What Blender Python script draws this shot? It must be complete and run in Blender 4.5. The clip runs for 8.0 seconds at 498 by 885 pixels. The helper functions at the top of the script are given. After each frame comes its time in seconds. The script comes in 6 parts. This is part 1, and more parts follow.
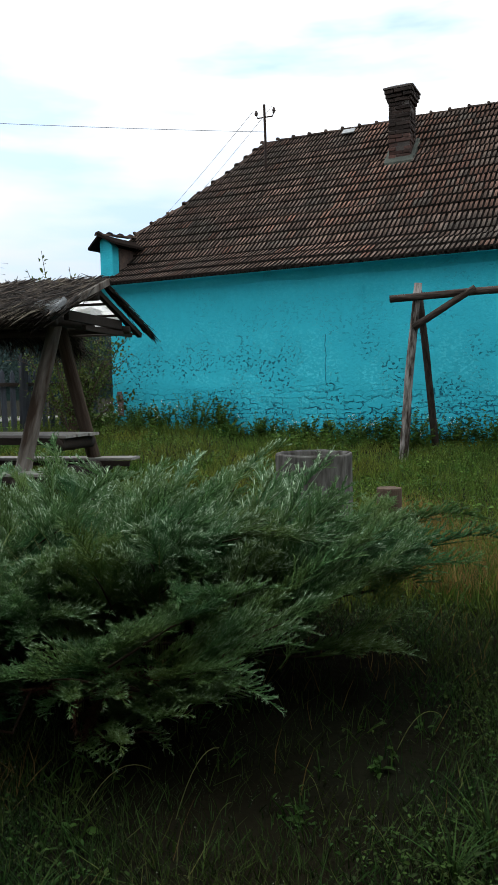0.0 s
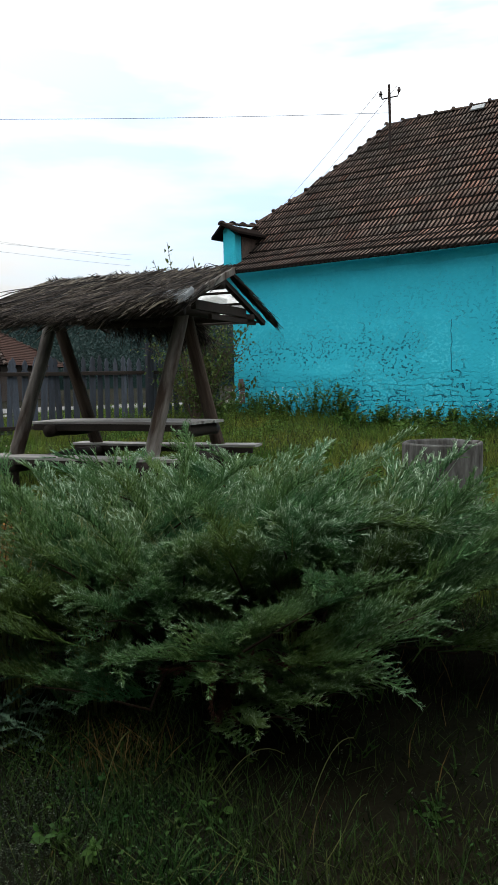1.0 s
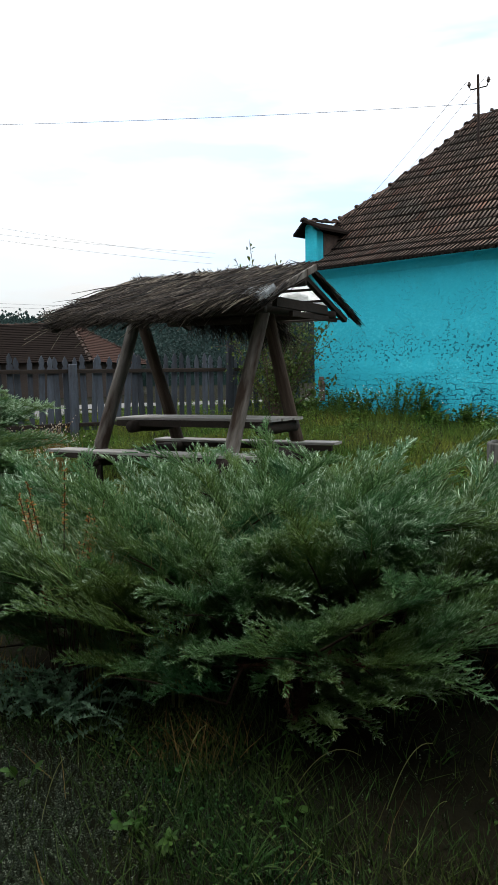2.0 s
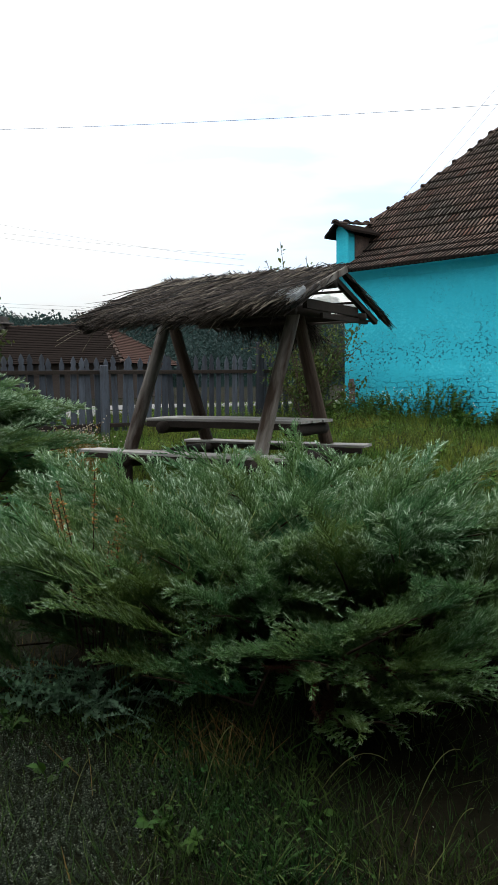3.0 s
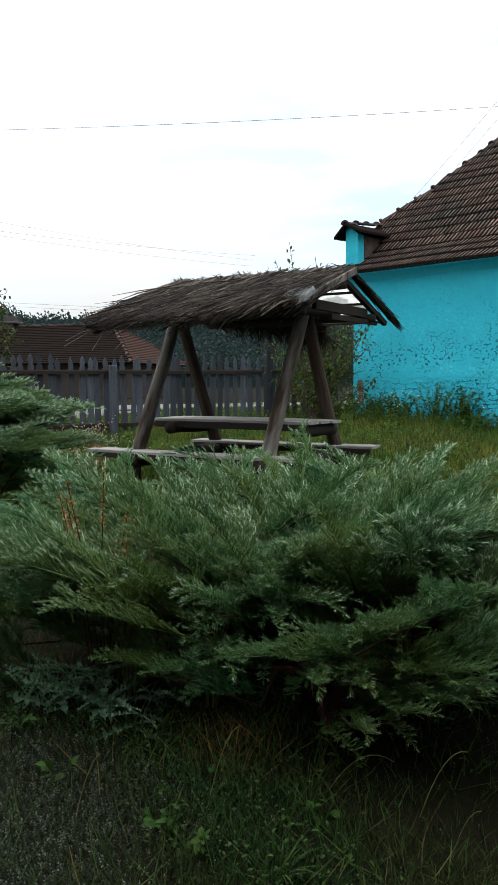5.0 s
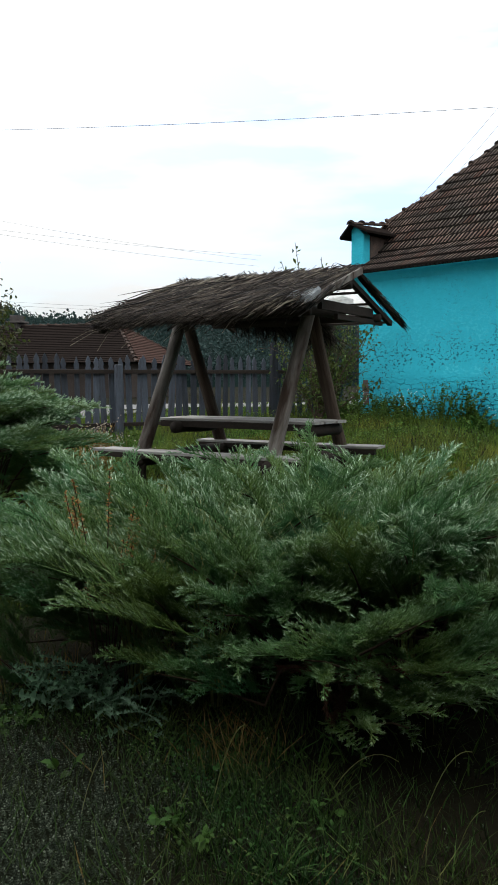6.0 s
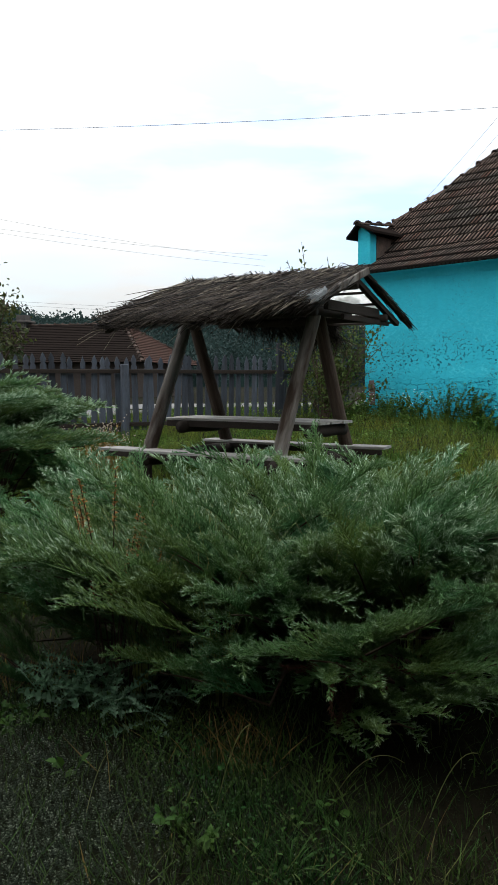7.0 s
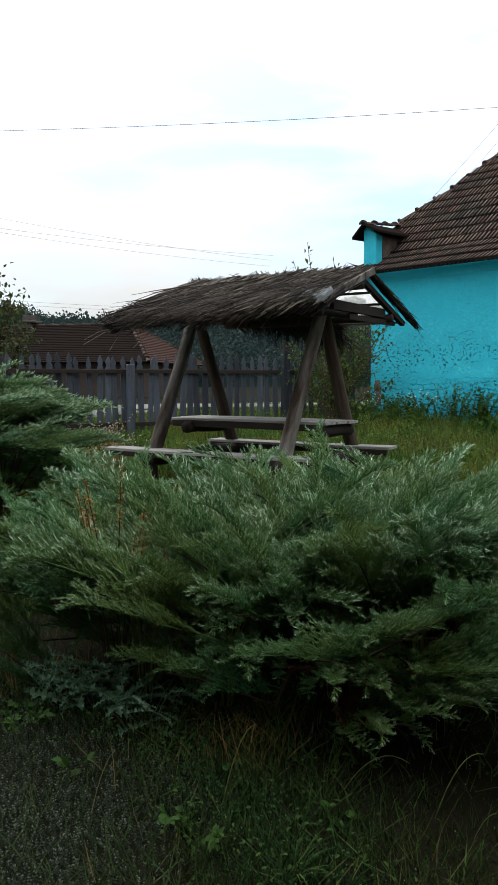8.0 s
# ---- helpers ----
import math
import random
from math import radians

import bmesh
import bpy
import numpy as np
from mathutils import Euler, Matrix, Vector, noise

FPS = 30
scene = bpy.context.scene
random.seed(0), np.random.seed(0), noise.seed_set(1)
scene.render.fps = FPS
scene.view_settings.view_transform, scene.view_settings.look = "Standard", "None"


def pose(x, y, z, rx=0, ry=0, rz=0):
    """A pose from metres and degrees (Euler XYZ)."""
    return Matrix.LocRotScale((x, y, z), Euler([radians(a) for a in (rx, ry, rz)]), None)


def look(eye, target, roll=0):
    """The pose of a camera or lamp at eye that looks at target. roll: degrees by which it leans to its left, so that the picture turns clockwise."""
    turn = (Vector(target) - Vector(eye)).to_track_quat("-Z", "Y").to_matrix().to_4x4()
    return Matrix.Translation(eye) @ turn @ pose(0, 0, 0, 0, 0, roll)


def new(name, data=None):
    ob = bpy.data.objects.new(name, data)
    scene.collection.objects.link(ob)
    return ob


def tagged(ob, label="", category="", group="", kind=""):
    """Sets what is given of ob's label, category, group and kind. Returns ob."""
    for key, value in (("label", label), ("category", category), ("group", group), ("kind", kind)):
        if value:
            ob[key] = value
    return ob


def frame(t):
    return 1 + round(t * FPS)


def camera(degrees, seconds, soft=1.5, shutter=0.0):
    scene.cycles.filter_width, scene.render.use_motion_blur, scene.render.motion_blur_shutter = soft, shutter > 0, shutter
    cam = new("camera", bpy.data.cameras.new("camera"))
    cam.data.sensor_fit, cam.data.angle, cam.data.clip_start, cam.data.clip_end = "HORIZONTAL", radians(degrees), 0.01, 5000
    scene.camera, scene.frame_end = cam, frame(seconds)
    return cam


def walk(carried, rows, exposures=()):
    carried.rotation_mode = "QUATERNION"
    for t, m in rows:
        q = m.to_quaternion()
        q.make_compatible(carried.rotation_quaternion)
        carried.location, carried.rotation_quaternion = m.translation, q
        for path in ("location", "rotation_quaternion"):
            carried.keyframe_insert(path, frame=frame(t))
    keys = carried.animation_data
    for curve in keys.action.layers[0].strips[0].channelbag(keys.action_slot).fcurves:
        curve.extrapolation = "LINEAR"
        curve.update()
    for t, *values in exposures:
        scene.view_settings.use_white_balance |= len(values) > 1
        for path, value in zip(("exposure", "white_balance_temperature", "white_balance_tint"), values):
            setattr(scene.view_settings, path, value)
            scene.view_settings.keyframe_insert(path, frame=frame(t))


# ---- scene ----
cam = camera(36.02, 8.0, soft=0.6)
# seconds, place, yaw, pitch, roll about the line of sight
PATH = [
    (0, 0.076, 0.001, 1.498, 1.104, -3.836, -1.070),
    (0.5, 0.022, 0.017, 1.494, 5.533, -4.336, -1.121),
    (1, 0.002, 0.006, 1.502, 9.832, -4.615, -1.201),
    (1.5, -0.003, 0.011, 1.500, 13.229, -4.691, -1.040),
    (2, -0.002, 0.015, 1.500, 15.771, -4.694, -0.931),
    (3.5, 0.005, 0.009, 1.502, 18.237, -4.501, -0.494),
    (4, 0.004, 0.010, 1.501, 18.346, -4.479, -0.414),
    (4.5, -0.000, 0.009, 1.502, 18.438, -4.487, -0.349),
    (6, 0.001, -0.002, 1.502, 18.949, -4.511, -0.175),
    (6.5, 0.001, -0.003, 1.501, 19.166, -4.506, -0.073),
    (7, -0.001, 0.000, 1.500, 19.379, -4.499, -0.026),
    (7.5, -0.003, 0.003, 1.498, 19.575, -4.493, -0.008),
    (8, 0.000, -0.000, 1.500, 19.800, -4.500, 0.000)]
walk(cam, [(t, pose(x, y, z, 90 + p, 0, yaw) @ pose(0, 0, 0, 0, 0, r)) for t, x, y, z, yaw, p, r in PATH],
     [(0, -0.17), (1, -0.07), (1.5, 0.00), (2, 0.03), (3.5, 0.11), (4.5, 0.10), (6, 0.01), (8, -0.04)])

# ---- light: a bright overcast sky ----
SUN_AZ, SUN_EL = radians(-50), radians(56)      # ahead and to the west of the first view
world = bpy.data.worlds.new("overcast")
scene.world = world
world.use_nodes = True
wn, wl = world.node_tree.nodes, world.node_tree.links
wn.clear()
w_out, w_bg = wn.new("ShaderNodeOutputWorld"), wn.new("ShaderNodeBackground")
sky = wn.new("ShaderNodeTexSky")
sky.sky_type, sky.sun_disc, sky.sun_elevation, sky.sun_rotation = "NISHITA", False, SUN_EL, SUN_AZ
sky_gain = wn.new("ShaderNodeVectorMath")
sky_gain.operation = "SCALE"
sky_gain.inputs["Scale"].default_value = 0.20
cl_co, cl_map = wn.new("ShaderNodeTexCoord"), wn.new("ShaderNodeMapping")
cl_map.inputs["Scale"].default_value = (1.6, 1.6, 7.0)
cl_map.inputs["Location"].default_value = (0.35, 0.1, 0.2)
cl_noise = wn.new("ShaderNodeTexNoise")
cl_noise.inputs["Scale"].default_value, cl_noise.inputs["Detail"].default_value = 1.7, 5.0
cl_ramp = wn.new("ShaderNodeMapRange")
cl_ramp.inputs["From Min"].default_value, cl_ramp.inputs["From Max"].default_value = 0.34, 0.555
cl_ramp.inputs["To Min"].default_value = 0.13
cl_mix = wn.new("ShaderNodeMix")
cl_mix.data_type = "RGBA"
cl_mix.inputs["B"].default_value = (1.17, 1.19, 1.19, 1)
wl.new(cl_co.outputs["Generated"], cl_map.inputs["Vector"])
wl.new(cl_map.outputs[0], cl_noise.inputs["Vector"])
wl.new(cl_noise.outputs["Fac"], cl_ramp.inputs["Value"])
wl.new(cl_ramp.outputs[0], cl_mix.inputs["Factor"])
wl.new(sky.outputs[0], sky_gain.inputs[0])
wl.new(sky_gain.outputs[0], cl_mix.inputs["A"])
cl_sep, cl_rise, cl_lum = wn.new("ShaderNodeSeparateXYZ"), wn.new("ShaderNodeMapRange"), wn.new("ShaderNodeVectorMath")
cl_rise.inputs["From Min"].default_value, cl_rise.inputs["From Max"].default_value = 0.0, 1.0
cl_rise.inputs["To Min"].default_value, cl_rise.inputs["To Max"].default_value = 0.50, 2.95     # an overcast sky is brightest overhead
cl_lum.operation = "SCALE"
wl.new(cl_co.outputs["Generated"], cl_sep.inputs[0])
wl.new(cl_sep.outputs["Z"], cl_rise.inputs["Value"])
wl.new(cl_rise.outputs[0], cl_lum.inputs["Scale"])
wl.new(cl_mix.outputs["Result"], cl_lum.inputs[0])
wl.new(cl_lum.outputs[0], w_bg.inputs["Color"])
wl.new(w_bg.outputs[0], w_out.inputs["Surface"])
w_bg.inputs["Strength"].default_value = 1.0
sun = new("sun", bpy.data.lights.new("sun", "SUN"))
sun.data.energy, sun.data.angle, sun.data.color = 1.1, radians(25), (1.0, 0.97, 0.92)
sun.matrix_world = look((60 * math.sin(SUN_AZ) * math.cos(SUN_EL), 60 * math.cos(SUN_AZ) * math.cos(SUN_EL), 60 * math.sin(SUN_EL)), (0, 0, 0))


# ---- materials ----
def material(name, color, rough=0.85, metal=0.0, vary=0.25, scale=3.0, fine=40.0, bump=0.3, bump_dist=0.004, second=None,
             stretch=(1, 1, 1), per_object=0.0, spec=0.2, amount=0.5, coords="Object", per_island=0.0):
    """Two scales of noise in colour and relief; second is a stain or wear colour; per_object varies each piece."""
    m = bpy.data.materials.new(name)
    m.use_nodes = True
    n, l = m.node_tree.nodes, m.node_tree.links
    b = n["Principled BSDF"]
    b.inputs["Roughness"].default_value, b.inputs["Metallic"].default_value = rough, metal
    b.inputs["Specular IOR Level"].default_value = spec
    co, mp = n.new("ShaderNodeTexCoord"), n.new("ShaderNodeMapping")
    mp.inputs["Scale"].default_value = stretch
    if per_object:                                # pieces that share a mesh still differ in their stains
        where, shift = n.new("ShaderNodeObjectInfo"), n.new("ShaderNodeVectorMath")
        shift.operation = "ADD"
        l.new(co.outputs[coords], shift.inputs[0])
        l.new(where.outputs["Location"], shift.inputs[1])
        l.new(shift.outputs[0], mp.inputs["Vector"])
    else:
        l.new(co.outputs[coords], mp.inputs["Vector"])
    big, small = n.new("ShaderNodeTexNoise"), n.new("ShaderNodeTexNoise")
    big.inputs["Scale"].default_value, big.inputs["Detail"].default_value = scale, 4
    small.inputs["Scale"].default_value, small.inputs["Detail"].default_value = fine, 3
    l.new(mp.outputs[0], big.inputs["Vector"])
    l.new(mp.outputs[0], small.inputs["Vector"])
    rng = n.new("ShaderNodeMapRange")
    rng.inputs["From Min"].default_value, rng.inputs["From Max"].default_value = 0.5 - 0.5 * amount, 0.5 + 0.5 * amount
    l.new(big.outputs["Fac"], rng.inputs["Value"])
    mix = n.new("ShaderNodeMix")
    mix.data_type = "RGBA"
    mix.inputs["A"].default_value = (*color, 1)
    other = second or tuple(c * (1 - vary) for c in color)
    mix.inputs["B"].default_value = (*other, 1)
    l.new(rng.outputs[0], mix.inputs["Factor"])
    hsv = n.new("ShaderNodeHueSaturation")
    l.new(mix.outputs["Result"], hsv.inputs["Color"])
    val = n.new("ShaderNodeMath")
    val.operation = "MULTIPLY_ADD"
    val.inputs[1].default_value, val.inputs[2].default_value = 2 * vary, 1 - vary
    l.new(small.outputs["Fac"], val.inputs[0])
    if per_object:
        info, mul = n.new("ShaderNodeObjectInfo"), n.new("ShaderNodeMath")
        ma = n.new("ShaderNodeMath")
        ma.operation = "MULTIPLY_ADD"
        ma.inputs[1].default_value, ma.inputs[2].default_value = 2 * per_object, 1 - per_object
        l.new(info.outputs["Random"], ma.inputs[0])
        mul.operation = "MULTIPLY"
        l.new(val.outputs[0], mul.inputs[0])
        l.new(ma.outputs[0], mul.inputs[1])
        val = mul
    if per_island:
        geo, isl, both = n.new("ShaderNodeNewGeometry"), n.new("ShaderNodeMath"), n.new("ShaderNodeMath")
        isl.operation, both.operation = "MULTIPLY_ADD", "MULTIPLY"
        isl.inputs[1].default_value, isl.inputs[2].default_value = 2 * per_island, 1 - per_island
        l.new(geo.outputs["Random Per Island"], isl.inputs[0])
        l.new(isl.outputs[0], both.inputs[0])
        l.new(val.outputs[0], both.inputs[1])
        val = both
    l.new(val.outputs[0], hsv.inputs["Value"])
    l.new(hsv.outputs[0], b.inputs["Base Color"])
    bp = n.new("ShaderNodeBump")
    bp.inputs["Strength"].default_value, bp.inputs["Distance"].default_value = bump, bump_dist
    l.new(small.outputs["Fac"], bp.inputs["Height"])
    l.new(bp.outputs[0], b.inputs["Normal"])
    return m


def leaf_material(name, color, second, scale=6.0, rough=0.6, translucent=0.3, tip=None, per_island=0.35):
    """Foliage: colour drifts from plant to plant and grows paler towards the tips; light passes through."""
    m = material(name, color, rough, vary=0.3, scale=scale, fine=25, bump=0.0, second=second, amount=0.35, spec=0.15, per_island=0.0 if tip else per_island)
    n, l = m.node_tree.nodes, m.node_tree.links
    b, out = n["Principled BSDF"], n["Material Output"]
    src = b.inputs["Base Color"].links[0].from_socket
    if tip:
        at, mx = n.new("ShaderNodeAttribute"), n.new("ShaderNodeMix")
        at.attribute_name = "paleness"
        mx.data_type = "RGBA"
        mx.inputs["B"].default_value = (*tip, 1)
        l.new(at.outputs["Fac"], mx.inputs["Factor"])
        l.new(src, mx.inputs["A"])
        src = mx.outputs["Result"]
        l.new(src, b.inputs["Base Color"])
    tr, mixs = n.new("ShaderNodeBsdfTranslucent"), n.new("ShaderNodeMixShader")
    l.new(src, tr.inputs["Color"])
    mixs.inputs["Fac"].default_value = translucent
    l.new(b.outputs[0], mixs.inputs[1])
    l.new(tr.outputs[0], mixs.inputs[2])
    l.new(mixs.outputs[0], out.inputs["Surface"])
    return m


def plaster_material():
    """Turquoise limewash over old plaster: chips, fine cracks and, low down, the brick courses showing through."""
    m = material("turquoise_limewash", (0.037, 0.50, 0.615), 0.9, vary=0.1, scale=0.9, fine=9, bump=0.0, second=(0.029, 0.435, 0.54), spec=0.2)
    n, l = m.node_tree.nodes, m.node_tree.links
    b = n["Principled BSDF"]
    src = b.inputs["Base Color"].links[0].from_socket
    co = n.new("ShaderNodeTexCoord")

    def noise_at(scale, detail, lo, hi):
        t, r = n.new("ShaderNodeTexNoise"), n.new("ShaderNodeMapRange")
        t.inputs["Scale"].default_value, t.inputs["Detail"].default_value = scale, detail
        r.inputs["From Min"].default_value, r.inputs["From Max"].default_value = lo, hi
        l.new(co.outputs["Object"], t.inputs["Vector"])
        l.new(t.outputs["Fac"], r.inputs["Value"])
        return r.outputs[0]

    def op(kind, a, c):
        k = n.new("ShaderNodeMath")
        k.operation = kind
        for i, v in enumerate((a, c)):
            if isinstance(v, (int, float)):
                k.inputs[i].default_value = v
            else:
                l.new(v, k.inputs[i])
        return k.outputs[0]

    sep = n.new("ShaderNodeSeparateXYZ")
    l.new(co.outputs["Object"], sep.inputs[0])
    low = n.new("ShaderNodeMapRange")           # bare brickwork only on the damp lowest metre
    low.inputs["From Min"].default_value, low.inputs["From Max"].default_value = 1.75, 1.15
    l.new(sep.outputs["Z"], low.inputs["Value"])
    swirl, spot_co = n.new("ShaderNodeTexNoise"), n.new("ShaderNodeMix")
    swirl.inputs["Scale"].default_value, swirl.inputs["Detail"].default_value = 6, 5
    spot_co.data_type = "RGBA"
    spot_co.inputs["Factor"].default_value = 0.16
    l.new(co.outputs["Object"], swirl.inputs["Vector"])
    l.new(co.outputs["Object"], spot_co.inputs["A"])
    l.new(swirl.outputs["Color"], spot_co.inputs["B"])
    crack = n.new("ShaderNodeTexVoronoi")
    crack.feature = "DISTANCE_TO_EDGE"
    crack.inputs["Scale"].default_value = 2.6
    l.new(spot_co.outputs["Result"], crack.inputs["Vector"])
    line = n.new("ShaderNodeMapRange")
    line.inputs["From Min"].default_value, line.inputs["From Max"].default_value = 0.022, 0.006
    l.new(crack.outputs["Distance"], line.inputs["Value"])
    lines = op("MULTIPLY", op("MULTIPLY", line.outputs[0], 0.30), op("MULTIPLY", low.outputs[0], noise_at(1.4, 2, 0.42, 0.52)))
    fade = n.new("ShaderNodeMapRange")          # decay is worst in the damp lower half
    fade.inputs["From Min"].default_value, fade.inputs["From Max"].default_value = 2.75, 1.75
    fade.inputs["To Min"].default_value = 0.22
    l.new(sep.outputs["Z"], fade.inputs["Value"])
    flat = n.new("ShaderNodeMapping")
    flat.inputs["Scale"].default_value = (1, 1, 1.35)
    l.new(co.outputs["Object"], flat.inputs["Vector"])
    chip_n, chip_r = n.new("ShaderNodeTexNoise"), n.new("ShaderNodeMapRange")
    chip_n.inputs["Scale"].default_value, chip_n.inputs["Detail"].default_value = 17, 5
    chip_r.inputs["From Min"].default_value, chip_r.inputs["From Max"].default_value = 0.56, 0.59
    l.new(flat.outputs[0], chip_n.inputs["Vector"])
    l.new(chip_n.outputs["Fac"], chip_r.inputs["Value"])
    chips = op("MULTIPLY", op("MULTIPLY", chip_r.outputs[0], fade.outputs[0]), noise_at(1.3, 5, 0.47, 0.57))
    brick, bmap = n.new("ShaderNodeTexBrick"), n.new("ShaderNodeMapping")
    bmap.inputs["Rotation"].default_value = (radians(90), 0, 0)
    brick.inputs["Scale"].default_value, brick.inputs["Mortar Size"].default_value = 1.0, 0.010
    brick.inputs["Brick Width"].default_value, brick.inputs["Row Height"].default_value = 0.27, 0.078
    brick.inputs["Mortar Smooth"].default_value = 0.3
    l.new(co.outputs["Object"], bmap.inputs["Vector"])
    bw = n.new("ShaderNodeMix")
    bw.data_type = "RGBA"
    bw.inputs["Factor"].default_value = 0.15
    l.new(bmap.outputs[0], bw.inputs["A"])
    l.new(swirl.outputs["Color"], bw.inputs["B"])
    l.new(bw.outputs["Result"], brick.inputs["Vector"])
    lowest = n.new("ShaderNodeMapRange")
    lowest.inputs["From Min"].default_value, lowest.inputs["From Max"].default_value = 1.62, 1.22
    l.new(sep.outputs["Z"], lowest.inputs["Value"])
    joints = op("MULTIPLY", op("MULTIPLY", brick.outputs["Fac"], 1.0), op("MULTIPLY", lowest.outputs[0], op("MULTIPLY", noise_at(1.7, 5, 0.36, 0.50), noise_at(9, 5, 0.43, 0.52))))
    worn = op("MAXIMUM", op("MAXIMUM", lines, chips), joints)
    mx = n.new("ShaderNodeMix")
    mx.data_type = "RGBA"
    mx.inputs["B"].default_value = (0.008, 0.115, 0.165, 1)
    l.new(src, mx.inputs["A"])
    l.new(op("MULTIPLY", worn, 0.95), mx.inputs["Factor"])
    rim, rmx = n.new("ShaderNodeMapRange"), n.new("ShaderNodeMix")     # paler rims stand in for light catching the raised edges of chips
    rim.inputs["From Min"].default_value, rim.inputs["From Max"].default_value = 0.50, 0.585
    l.new(chip_n.outputs["Fac"], rim.inputs["Value"])
    rmx.data_type = "RGBA"
    rmx.inputs["B"].default_value = (0.11, 0.66, 0.76, 1)
    l.new(op("MULTIPLY", op("MULTIPLY", rim.outputs[0], 0.55), op("MULTIPLY", fade.outputs[0], noise_at(1.1, 4, 0.44, 0.54))), rmx.inputs["Factor"])
    l.new(src, rmx.inputs["A"])
    l.new(rmx.outputs["Result"], mx.inputs["A"])
    l.new(mx.outputs["Result"], b.inputs["Base Color"])
    rough_coat = noise_at(26, 4, 0.3, 0.7)
    lumps = noise_at(5, 3, 0.3, 0.7)
    height = op("SUBTRACT", op("ADD", op("MULTIPLY", rough_coat, 0.26), op("MULTIPLY", lumps, 0.5)), op("MULTIPLY", worn, 2.6))
    bp = n.new("ShaderNodeBump")
    bp.inputs["Strength"].default_value, bp.inputs["Distance"].default_value = 0.8, 0.022
    l.new(height, bp.inputs["Height"])
    l.new(bp.outputs[0], b.inputs["Normal"])
    return m


